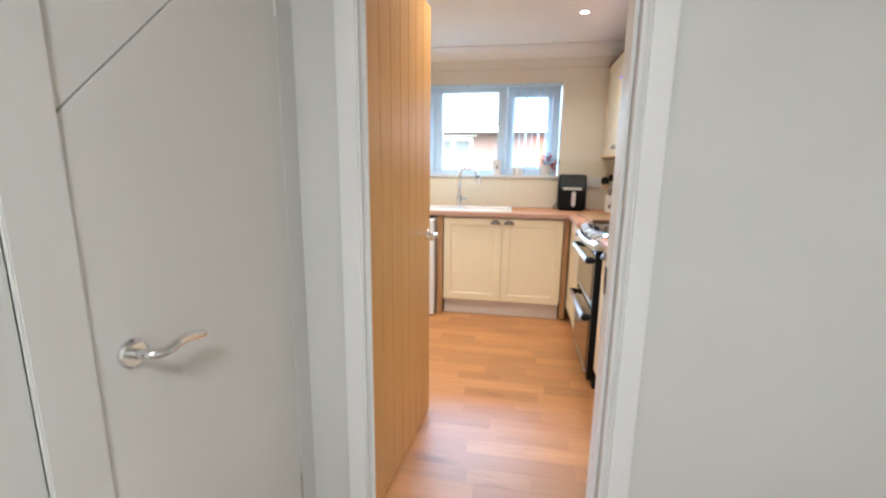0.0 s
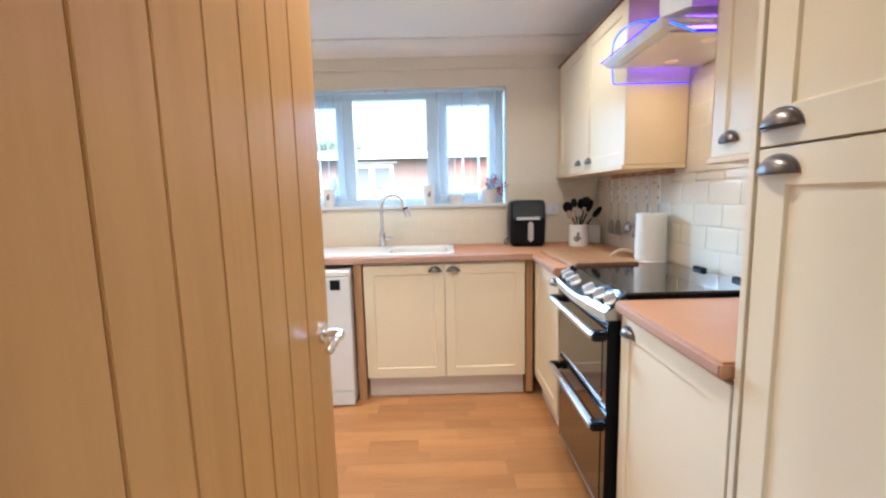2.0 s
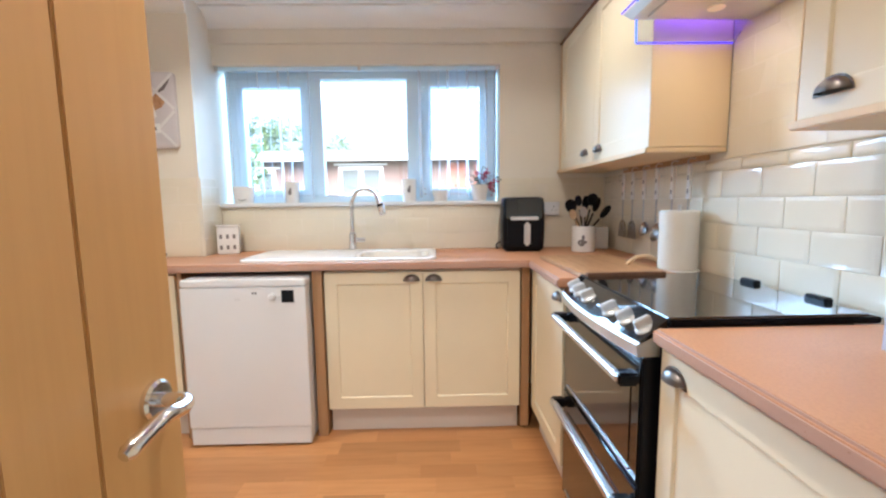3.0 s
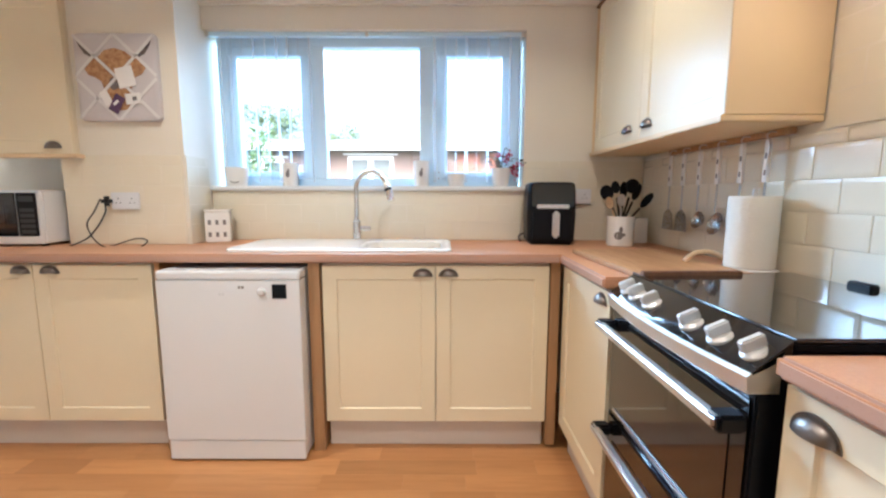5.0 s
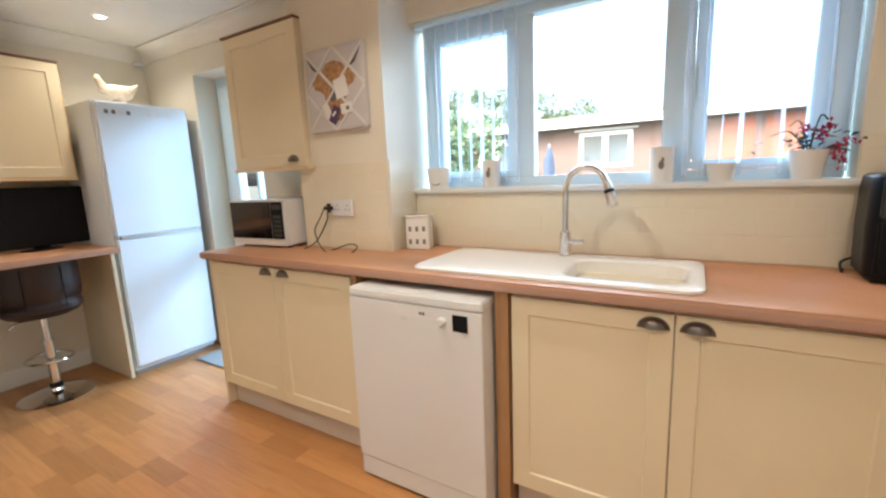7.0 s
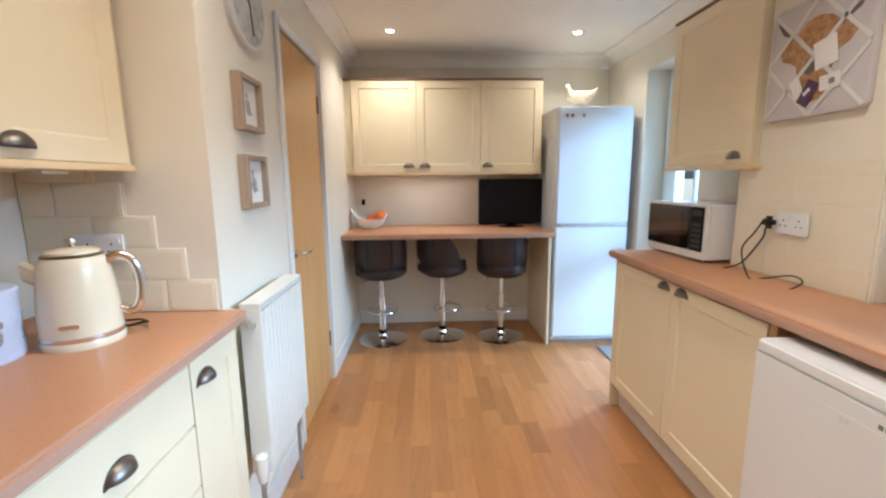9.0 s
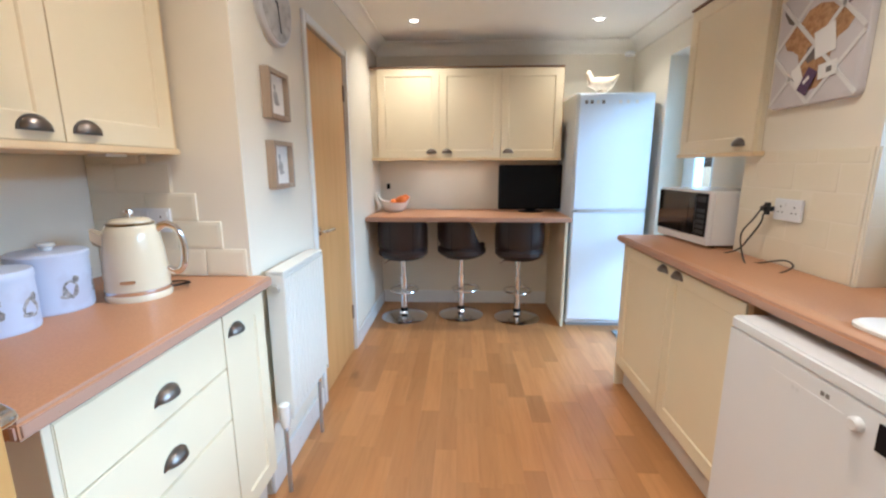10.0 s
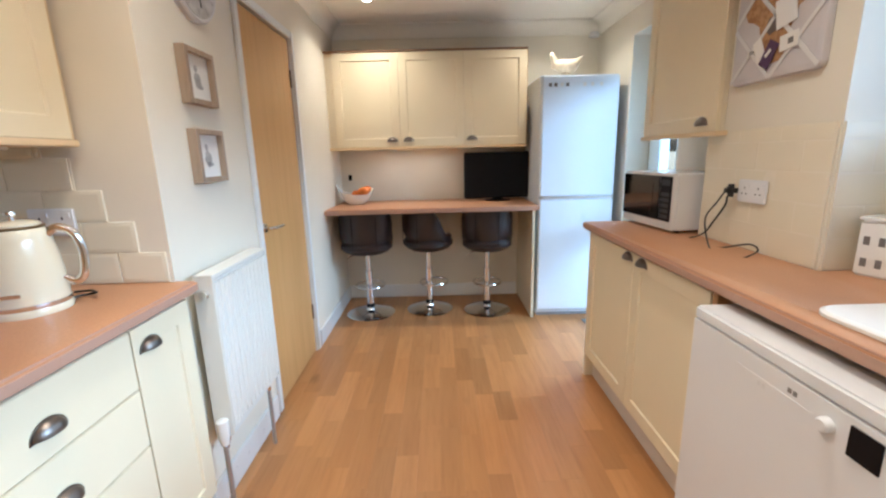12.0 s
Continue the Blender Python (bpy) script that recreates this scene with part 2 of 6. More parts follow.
RUBBER = paint("black cable rubber", (0.015, 0.015, 0.015), 0.55, 0.1, 8.0, 90, 0.0)
FRAMEWOOD = wood("weathered frame wood", (0.33, 0.24, 0.17), (0.44, 0.34, 0.25), "z", 0.6, 9.0)
OAKDOOR = wood("oak veneer door", (0.56, 0.302, 0.098), (0.61, 0.345, 0.122), "z", 0.33, 3.0, 0.02, soft=0.93)
PALEOAK = wood("pale oak veneer", (0.60, 0.33, 0.12), (0.66, 0.38, 0.15), "z", 0.40, 3.0, 0.02, soft=0.92)
OAKTRIM = wood("oak edge board", (0.42, 0.23, 0.10), (0.50, 0.29, 0.14), "z", 0.45, 6.0)
FLOORWOOD = wood("oak laminate strips", (0.435, 0.194, 0.066), (0.525, 0.257, 0.097), "x", 0.36, 5.0, 0.003, knots=0.55, per_piece=0.15, soft=0.90)
TOPEDGE = wood("dark cornice edge", (0.20, 0.10, 0.05), (0.27, 0.14, 0.07), "y", 0.5, 8.0)
BOARDWOOD = wood("acacia chopping board", (0.34, 0.17, 0.07), (0.52, 0.30, 0.14), "y", 0.4, 14.0)
BEECH = wood("pale beech", (0.60, 0.42, 0.24), (0.68, 0.50, 0.31), "x", 0.5, 8.0)
BROWNEDGE = wood("brown board edge", (0.16, 0.07, 0.035), (0.22, 0.11, 0.05), "y", 0.5, 8.0)
BLUELED = glow("blue strip light", (0.02, 0.01, 1.0), 0.14)
FRONTLED = glow("bright blue glass edge", (0.03, 0.12, 1.0), 0.24)
LAMPGLOW = glow("lit downlight", (1.0, 0.86, 0.66), 1.5)


HOODLENS = glow("dim lamp lens", (1.0, 0.80, 0.56), 0.012)


def worktop_mat():
    m, n, l, b = node_mat("copper speckled laminate")
    co = n.new("ShaderNodeTexCoord").outputs["Object"]
    broad = ramp(n, l, noise_tex(n, l, co, 2.2, 6.0, 0.6), 0.35, 0.65)
    speck = ramp(n, l, noise_tex(n, l, co, 160.0, 2.0), 0.42, 0.62)
    col = mix(n, l, broad, (0.51, 0.248, 0.122), (0.57, 0.288, 0.145))
    col = mix(n, l, speck, col, (0.50, 0.244, 0.122))
    l.new(col, b.inputs["Base Color"])
    b.inputs["Roughness"].default_value = 0.42
    bumped(n, l, b, speck, 0.015, 0.0005)
    return m


WORKTOP = worktop_mat()
EDGING = paint("pinkish laminate edging", (0.48, 0.29, 0.21), 0.3, 0.06, 4.0, 160, 0.02)


def blind_mat():
    m, n, l, b = node_mat("sheer blind fabric")
    t, d, k, tr, k2 = (n.new(x) for x in ("ShaderNodeBsdfTranslucent", "ShaderNodeBsdfDiffuse", "ShaderNodeMixShader", "ShaderNodeBsdfTransparent", "ShaderNodeMixShader"))
    for s in (t, d):
        s.inputs[0].default_value = (0.82, 0.88, 0.95, 1)
    k.inputs[0].default_value, k2.inputs[0].default_value = 0.5, 0.35
    l.new(t.outputs[0], k.inputs[1])
    l.new(d.outputs[0], k.inputs[2])
    l.new(k.outputs[0], k2.inputs[1])
    l.new(tr.outputs[0], k2.inputs[2])
    l.new(k2.outputs[0], n["Material Output"].inputs[0])
    return m


BLIND = blind_mat()
PANE = pane_mat("window glass")
HOODGLASS = glassy("hood glass", (0.9, 0.95, 1.0))
BRICKFAR = paint("weathered red brick", (0.19, 0.14, 0.122), 0.9, 0.2, 1.5, 14, 0.4)
FASCIA = paint("white fascia", (0.75, 0.76, 0.76), 0.6)
GARDEN = paint("garden paving and grass", (0.07, 0.08, 0.055), 0.95, 0.3, 0.8, 12, 0.4)
# pane grey stands for reflected sky, painted into the colour
SKYPANE = paint("glass with painted sky reflection", (0.12, 0.15, 0.16), 0.15, 0.2, 3.0, 20, 0.0, coat=0.4)
REDPANEL = paint("red brown panel", (0.28, 0.12, 0.08), 0.7, 0.1)
TREELEAF = leafy("tree leaves", (0.05, 0.10, 0.03), (0.11, 0.16, 0.05))
BARK = paint("bark", (0.10, 0.07, 0.05), 0.9, 0.3, 8, 40, 0.5)
MATGREY = paint("grey doormat", (0.25, 0.27, 0.28), 0.95, 0.15, 10, 160, 0.6)
CARPET = paint("beige hall carpet", (0.36, 0.31, 0.25), 0.98, 0.12, 6, 220, 0.7)


# ---- mesh helpers ----
def box(bm, x0, x1, y0, y1, z0, z1, bevel=0.0, seg=2):
    r = bmesh.ops.create_cube(bm, size=1.0)["verts"]
    for v in r:
        v.co = Vector(((x0 + x1) / 2 + v.co.x * (x1 - x0), (y0 + y1) / 2 + v.co.y * (y1 - y0), (z0 + z1) / 2 + v.co.z * (z1 - z0)))
    if bevel:
        es = list({e for v in r for e in v.link_edges})
        bmesh.ops.bevel(bm, geom=es, offset=bevel, segments=seg, affect="EDGES", clamp_overlap=True)
    return bm


def boxed(*dims, bevel=0.0, seg=2):
    return box(bmesh.new(), *dims, bevel=bevel, seg=seg)


def loft(bm, rings, closed=True, caps=True):
    """Skin between rings of equal length."""
    vs = [[bm.verts.new(p) for p in ring] for ring in rings]
    k = len(vs[0])
    for a, b in zip(vs, vs[1:]):
        for i in range(k if closed else k - 1):
            j = (i + 1) % k
            bm.faces.new((a[i], a[j], b[j], b[i]))
    if caps and closed:
        bm.faces.new(list(reversed(vs[0])))
        bm.faces.new(vs[-1])
    return vs


def lathe(bm, profile, at=(0, 0, 0), seg=28, squash=(1, 1)):
    """Turn (radius, z) pairs about the upright through at."""
    rings = [[(at[0] + max(r, 1e-4) * squash[0] * math.cos(2 * math.pi * i / seg), at[1] + max(r, 1e-4) * squash[1] * math.sin(2 * math.pi * i / seg), at[2] + z) for i in range(seg)] for r, z in profile]
    loft(bm, rings)
    return bm


def tube(bm, pts, r, seg=10):
    """A round rod along the points; r is one radius or one for each point."""
    pts = [Vector(p) for p in pts]
    radii = r if isinstance(r, (list, tuple)) else [r] * len(pts)
    rings, side = [], None
    for i, p in enumerate(pts):
        d = (pts[min(i + 1, len(pts) - 1)] - pts[max(i - 1, 0)]).normalized()
        if side is None:
            side = d.orthogonal().normalized()
        side = (side - d * side.dot(d)).normalized()
        up = d.cross(side)
        rings.append([p + radii[i] * (math.cos(2 * math.pi * k / seg) * side + math.sin(2 * math.pi * k / seg) * up) for k in range(seg)])
    loft(bm, rings)
    return bm


def prism(bm, outline, axis, a, b):
    """Push a flat outline from a to b along an axis; the outline holds the other two coordinates in order."""
    def put(u, v, w):
        return {"x": (w, u, v), "y": (u, w, v), "z": (u, v, w)}[axis]
    loft(bm, [[put(u, v, a) for u, v in outline], [put(u, v, b) for u, v in outline]])
    bmesh.ops.recalc_face_normals(bm, faces=bm.faces)
    return bm


def arc(cx, cy, r, a0, a1, k=8):
    return [(cx + r * math.cos(radians(a0 + (a1 - a0) * i / k)), cy + r * math.sin(radians(a0 + (a1 - a0) * i / k))) for i in range(k + 1)]


def curve_pts(pts, k=8):
    """A smooth line through the points."""
    pts = [Vector(p) for p in pts]
    out = []
    for i in range(len(pts) - 1):
        p0, p1, p2, p3 = pts[max(i - 1, 0)], pts[i], pts[i + 1], pts[min(i + 2, len(pts) - 1)]
        for j in range(k):
            t = j / k
            out.append(0.5 * (2 * p1 + (p2 - p0) * t + (2 * p0 - 5 * p1 + 4 * p2 - p3) * t * t + (3 * p1 - p0 - 3 * p2 + p3) * t ** 3))
    return out + [pts[-1]]


def mesh_of(name, bm, material, angle=38):
    bmesh.ops.recalc_face_normals(bm, faces=bm.faces)
    for f in bm.faces:
        f.smooth = True
    areas = {f: max(f.calc_area(), 1e-9) for f in bm.faces}
    for e in bm.edges:
        if len(e.link_faces) == 2:
            a, b = (areas[f] for f in e.link_faces)
            turn = e.calc_face_angle(0.0)
            e.smooth = not (turn > radians(angle) or (turn > radians(3) and max(a, b) > 7 * min(a, b)))
    me = bpy.data.meshes.new(name)
    bm.to_mesh(me)
    bm.free()
    me.materials.append(material)
    return me


def part(name, bm, material, parent, label=""):
    ob = new(name, mesh_of(name, bm, material))
    ob.parent = parent
    return tagged(ob, label)


def solid(name, bm, material, label="", category="", group="", kind=""):
    """A thing of one mesh."""
    return tagged(new(name, mesh_of(name, bm, material)), label, category, group, kind)


def thing(name, m, label, category, group="", kind=""):
    ob = new(name)
    ob.empty_display_size = 0.1
    ob.matrix_world = m
    return tagged(ob, label, category, group, kind)


# ---- structure: floor, walls, ceiling ----
FLOOR = solid("floor", boxed(-3.35, 1.95, 1.74, 5.0, -0.10, -0.0022), FLOORWOOD, "oak laminate strip floor in warm brown", "floor", kind="structure")
solid("hall_floor", boxed(-0.1, 2.2, -1.3, 1.74, -0.10, -0.002), CARPET, "beige carpet in the hall", "floor", kind="structure")
solid("ceiling", boxed(-3.35, 1.95, 1.72, 5.0, CEIL, CEIL + 0.12), CEILPAINT, "white painted kitchen ceiling", "ceiling", kind="structure")
solid("ceiling_hall", boxed(-0.1, 2.25, -1.35, 1.72, CEIL, CEIL + 0.12), CEILPAINT, "white painted hall ceiling", "ceiling", kind="structure")

WX0, WX1, WZ0, WZ1 = -0.64, 1.12, 1.20, 2.06       # kitchen window opening
bm = bmesh.new()
box(bm, -0.64, WX1, NORTH, 4.86, -0.1, WZ0)
box(bm, WX1, EAST + 0.12, NORTH, 4.86, -0.1, CEIL)
box(bm, -0.64, WX1, NORTH, 4.86, WZ1, CEIL)
WALL_N = solid("wall_north", bm, WALLPAINT, "cream wall with tiles under the kitchen window", "wall", kind="structure")
solid("wall_pier", boxed(-1.26, -0.64, 4.42, 4.86, -0.1, CEIL), WALLPAINT, "cream pier between window and garden door", "wall", kind="structure")
DX0, DX1, DZ1 = -2.54, -1.86, 2.085               # garden door opening
bm = bmesh.new()
box(bm, WEST - 0.12, DX0, 4.62, 4.86, -0.1, CEIL)
box(bm, DX1, -1.26, 4.62, 4.86, -0.1, CEIL)
box(bm, DX0, DX1, 4.62, 4.86, DZ1, CEIL)
solid("wall_garden", bm, WALLPAINT, "cream wall round the garden door", "wall", kind="structure")
WALL_E = solid("wall_east", boxed(EAST, EAST + 0.12, 1.74, 4.66, -0.1, CEIL), WALLPAINT, "cream wall with bevelled tiles behind the cooker", "wall", kind="structure")
solid("wall_west", boxed(WEST - 0.12, WEST, 2.2, 4.62, -0.1, CEIL), WALLPAINT, "cream wall behind the breakfast bar", "wall", kind="structure")
RX0, RX1, RZ1 = -2.095, -1.395, 2.0                  # inner door in the south wall
bm = bmesh.new()
box(bm, WEST, RX0, 2.2, SOUTH, -0.1, CEIL)
box(bm, RX1, -0.70, 2.2, SOUTH, -0.1, CEIL)
box(bm, RX0, RX1, 2.2, SOUTH, RZ1, CEIL)
solid("wall_south", bm, WALLPAINT, "white painted wall with radiator and inner door", "wall", kind="structure")
WALL_A = solid("wall_alcove", boxed(-0.82, -0.70, 1.68, 2.2, -0.1, CEIL), WALLPAINT, "tiled alcove side wall", "wall", kind="structure")
KX0, KX1, KZ1 = 0.298, 1.060, 2.03                   # doorway from the hall
bm = bmesh.new()
box(bm, -0.70, 0.232, 1.72, ALCOVE, -0.1, CEIL)
box(bm, KX1, EAST, 1.74, 1.86, -0.1, CEIL)
box(bm, 0.232, KX1, 1.72, ALCOVE, KZ1, CEIL)
solid("wall_doorway", bm, WALLPAINT, "cream wall with the doorway to the hall", "wall", kind="structure")

# bulkhead over the window and coving along the ceiling
solid("trim_bulkhead", boxed(-0.64, 1.5, NORTH - 0.02, NORTH - 0.002, 2.18, CEIL), WALLPAINT, "cream boxed beam over the window", "trim", kind="structure")


def coving(name, p0, p1, inward, size=0.1):
    """Concave plaster coving from p0 to p1 along a wall; inward points into the room."""
    p0, p1, inward = Vector((*p0, 0)), Vector((*p1, 0)), Vector((*inward, 0))
    prof = [(0.0, CEIL - 0.001), (0.0, CEIL - size), (0.012, CEIL - size)] + [(size - (size - 0.012) * math.cos(radians(a)), CEIL - size + (size - 0.012) * math.sin(radians(a))) for a in range(0, 91, 10)] + [(size, CEIL - 0.001)]
    bm = bmesh.new()
    loft(bm, [[tuple(p + inward * u) [:2] + (z,) for u, z in prof] for p in (p0, p1)])
    solid(name, bm, CEILPAINT, "white plaster coving", "coving", kind="structure")


coving("trim_coving_west", (WEST, SOUTH), (WEST, 4.62), (1, 0))
coving("trim_coving_south", (-0.70, SOUTH), (WEST, SOUTH), (0, 1))
coving("trim_coving_north", (-0.64, NORTH - 0.02), (EAST, NORTH - 0.02), (0, -1))
coving("trim_coving_pier", (-1.26, 4.42), (-0.64, 4.42), (0, -1))
coving("trim_coving_garden", (WEST, 4.62), (-1.261, 4.62), (0, -1))
coving("trim_coving_east", (EAST, 1.86), (EAST, NORTH), (-1, 0))

# skirting
bm = boxed(WEST, RX0 - 0.06, SOUTH, SOUTH + 0.015, 0, 0.12, bevel=0.004)
box(bm, RX1 + 0.06, -0.70, SOUTH, SOUTH + 0.015, 0, 0.12, bevel=0.004)
solid("baseboard_south", bm, GLOSS, "white gloss skirting board", "skirting", kind="structure")
solid("baseboard_west", boxed(WEST, WEST + 0.015, SOUTH + 0.016, 3.94, 0, 0.12, bevel=0.004), GLOSS, "white gloss skirting board", "skirting", kind="structure")

# hall
HX = 0.11
CY0, CY1 = 1.02, 1.60                               # cupboard door under the stairs
bm = bmesh.new()
box(bm, HX - 0.13, HX, -1.3, CY0 - 0.09, -0.1, CEIL)
box(bm, HX - 0.13, HX, CY1 + 0.06, 1.72, -0.1, CEIL)
prism(bm, [(CY0 - 0.09, 1.352 - 0.09 * 0.97), (CY1 + 0.06, 1.352 + (CY1 + 0.06 - CY0) * 0.97), (CY1 + 0.06, CEIL), (CY0 - 0.09, CEIL)], "x", HX - 0.13, HX)
box(bm, HX - 0.13, HX - 0.11, CY0 - 0.09, CY1 + 0.06, -0.1, 1.5)
solid("wall_hall_west", bm, HALLPAINT, "off-white hall wall under the stairs", "wall", kind="structure")
bm = boxed(KX1 + 0.002, 2.25, 1.69, 1.738, -0.1, CEIL)
solid("wall_hall_north", bm, HALLPAINT, "off-white hall wall beside the kitchen doorway", "wall", kind="structure")
solid("wall_hall_front", boxed(HX + 0.001, KX0 - 0.002, 1.69, 1.7185, -0.1, CEIL), HALLPAINT, "off-white hall wall between cupboard and doorway", "wall", kind="structure")
solid("wall_hall_east", boxed(2.1, 2.25, -1.3, 1.688, -0.1, CEIL), HALLPAINT, "off-white hall wall", "wall", kind="structure")
solid("wall_hall_south", boxed(-0.1, 2.25, -1.45, -1.301, -0.1, CEIL), HALLPAINT, "off-white hall end wall", "wall", kind="structure")

# doorway lining and architraves
bm = boxed(KX1 - 0.025, KX1, 1.685, 1.865, 0, KZ1, bevel=0.003)
box(bm, 0.2325, KX0 + 0.016, 1.7195, 1.735, 0, KZ1, bevel=0.003)
box(bm, KX0 + 0.017, KX1 - 0.026, 1.685, 1.82, KZ1 - 0.025, KZ1 - 0.001, bevel=0.003)
box(bm, KX1 - 0.037, KX1 - 0.026, 1.72, 1.76, 0, KZ1 - 0.026, bevel=0.002)
solid("trim_door_lining", bm, GLOSS, "white gloss door lining", "door frame", kind="structure")
bm = bmesh.new()
for x0, x1 in ((KX1 - 0.012, KX1 + 0.055), (KX0 - 0.055, KX0 + 0.012)):
    box(bm, x0, x1, 1.669, 1.684, 0, KZ1 + 0.05, bevel=0.0072, seg=5)
box(bm, KX0 + 0.013, KX1 - 0.013, 1.668, 1.683, KZ1 - 0.012, KZ1 + 0.05, bevel=0.005, seg=3)
solid("trim_architrave", bm, GLOSS, "white gloss architrave round the kitchen doorway", "architrave", kind="structure")
plate = solid("strike_plate", boxed(KX1 - 0.0275, KX1 - 0.0255, 1.834, 1.861, 0.90, 0.985, bevel=0.0008), PEWTER, "worn dark metal strike plate on the door lining", "strike plate")
plate_hole = part("latch_hole", boxed(KX1 - 0.0285, KX1 - 0.0276, 1.841, 1.855, 0.93, 0.958), BLACK, plate)

# ---- doors ----
def lever_handle(parent, x, y, z, face, tip):
    """Round rose and a swept lever; face: +1 or -1 along x, tip: the way the lever runs along y."""
    rose = bmesh.new()
    tube(rose, [(x, y, z), (x + face * 0.006, y, z), (x + face * 0.009, y, z)], [0.026, 0.026, 0.022], 24)
    h = part("handle", rose, CHROME, parent, "polished chrome lever handle")
    lev = bmesh.new()
    pts = curve_pts([(x + face * 0.008, y, z), (x + face * 0.04, y, z), (x + face * 0.052, y + tip * 0.02, z), (x + face * 0.055, y + tip * 0.06, z + 0.006), (x + face * 0.052, y + tip * 0.115, z - 0.006)], 6)
    tube(lev, pts, [0.0095] * (len(pts) - 1) + [0.006], 12)
    part("lever", lev, CHROME, h)
    return h


def hinge(parent, bm_dims):
    part("hinge", boxed(*bm_dims, bevel=0.001), STEEL, parent, "steel butt hinge")


def cottage_door():
    """Oak ledged door of upright grooved boards, standing open into the kitchen."""
    m = pose(0.2440, 1.750, 0, 0, 0, -3.7)
    d = thing("door_1", m, "open oak door of upright grooved boards", "door", kind="structure")
    wd, th, h0, h1 = 0.790, 0.038, 0.008, 1.99
    edges = [0.026, 0.161, 0.264, 0.365, 0.461, 0.558, 0.656, wd]
    for a, b in zip(edges, edges[1:]):
        part("board", boxed(0.0, th, a + 0.0008, b - 0.0008, h0, h1, bevel=0.0024, seg=2), OAKDOOR, d)
    part("core", boxed(0.006, th - 0.006, 0.029, wd - 0.002, h0 + 0.002, h1 - 0.002), OAKTRIM, d)
    # darker board on the hinge edge paints in the shade of the gap
    part("hinge_edge", boxed(0.001, th - 0.001, 0.022, 0.0274, h0, h1, bevel=0.001), OAKTRIM, d, "hinge edge darkened for gap shade")
    lever_handle(d, th, wd - 0.048, 0.965, 1, -1)
    lever_handle(d, 0.0, wd - 0.048, 0.965, -1, -1)
    for z in (0.22, 1.0, 1.74):
        hinge(d, (th - 0.008, th + 0.004, -0.014, 0.0225, z, z + 0.10))
    return d


cottage_door()


def panel_door():
    """Closed flush oak door in the south wall."""
    d = thing("door_2", pose(0, 0, 0), "closed flush oak inner door with chrome lever", "door", kind="structure")
    a, b, y = RX0 + 0.012, RX1 - 0.012, SOUTH - 0.010
    part("leaf", boxed(a, b, y - 0.03, y, 0.006, RZ1 - 0.012, bevel=0.002), PALEOAK, d)
    h = bmesh.new()
    lx, lz = b - 0.06, 0.965
    tube(h, [(lx, y, lz), (lx, y + 0.009, lz)], [0.026, 0.022], 24)
    hd = part("handle", h, CHROME, d, "polished chrome lever handle")
    lev = bmesh.new()
    tube(lev, curve_pts([(lx, y + 0.008, lz), (lx, y + 0.045, lz), (lx - 0.03, y + 0.052, lz), (lx - 0.115, y + 0.05, lz - 0.004)], 6), 0.009, 10)
    part("lever", lev, CHROME, hd)
    for z in (0.24, 1.72):
        part("hinge", boxed(a - 0.011, a + 0.012, y - 0.004, y + 0.008, z, z + 0.1, bevel=0.001), PEWTER, d, "dark steel hinge")
    bm = bmesh.new()
    box(bm, RX0 - 0.042, RX0 + 0.004, SOUTH, SOUTH + 0.014, 0, RZ1 + 0.04, bevel=0.005, seg=3)
    box(bm, RX1 - 0.004, RX1 + 0.042, SOUTH, SOUTH + 0.014, 0, RZ1 + 0.04, bevel=0.005, seg=3)
    box(bm, RX0 + 0.005, RX1 - 0.005, SOUTH, SOUTH + 0.013, RZ1 - 0.004, RZ1 + 0.04, bevel=0.005, seg=3)
    box(bm, RX0, RX0 + 0.011, 2.2, SOUTH - 0.001, 0, RZ1 - 0.0)
    box(bm, RX1 - 0.011, RX1, 2.2, SOUTH - 0.001, 0, RZ1 - 0.0)
    solid("trim_inner_door", bm, GLOSS, "white gloss architrave round the inner door", "architrave", kind="structure")
    solid("wall_behind_door", boxed(RX0 - 0.1, RX1 + 0.1, 2.10, 2.198, 0, 2.2), HALLPAINT, "plain wall behind the inner door", "wall", kind="structure")


panel_door()


def stair_cupboard():
    d = thing("cupboard_door", pose(0, 0, 0), "white cupboard door under the stairs with a sloping top", "cupboard door", kind="structure")
    slope = 0.97
    part("leaf", prism(bmesh.new(), [(CY0, 0.02), (CY1, 0.02), (CY1, 1.348 + slope * (CY1 - CY0)), (CY0, 1.348)], "x", HX - 0.03, HX + 0.002), HALLPAINT, d)
    h = lever_handle(d, HX + 0.002, CY0 + 0.062, 0.962, 1, 1)
    for z in (0.24, 1.66):
        part("hinge", boxed(HX - 0.004, HX + 0.008, CY1 - 0.004, CY1 + 0.008, z, z + 0.075, bevel=0.002), STEEL, d, "steel butt hinge")
    bm = bmesh.new()
    box(bm, HX - 0.04, HX + 0.003, CY1 + 0.004, CY1 + 0.0595, 0, 2.06, bevel=0.0015)
    box(bm, HX + 0.0005, HX + 0.010, CY0 - 0.0895, CY0 - 0.004, 0, CEIL - 0.001, bevel=0.002)
    solid("trim_cupboard", bm, HALLPAINT, "white frame round the stair cupboard", "door frame", kind="structure")


stair_cupboard()

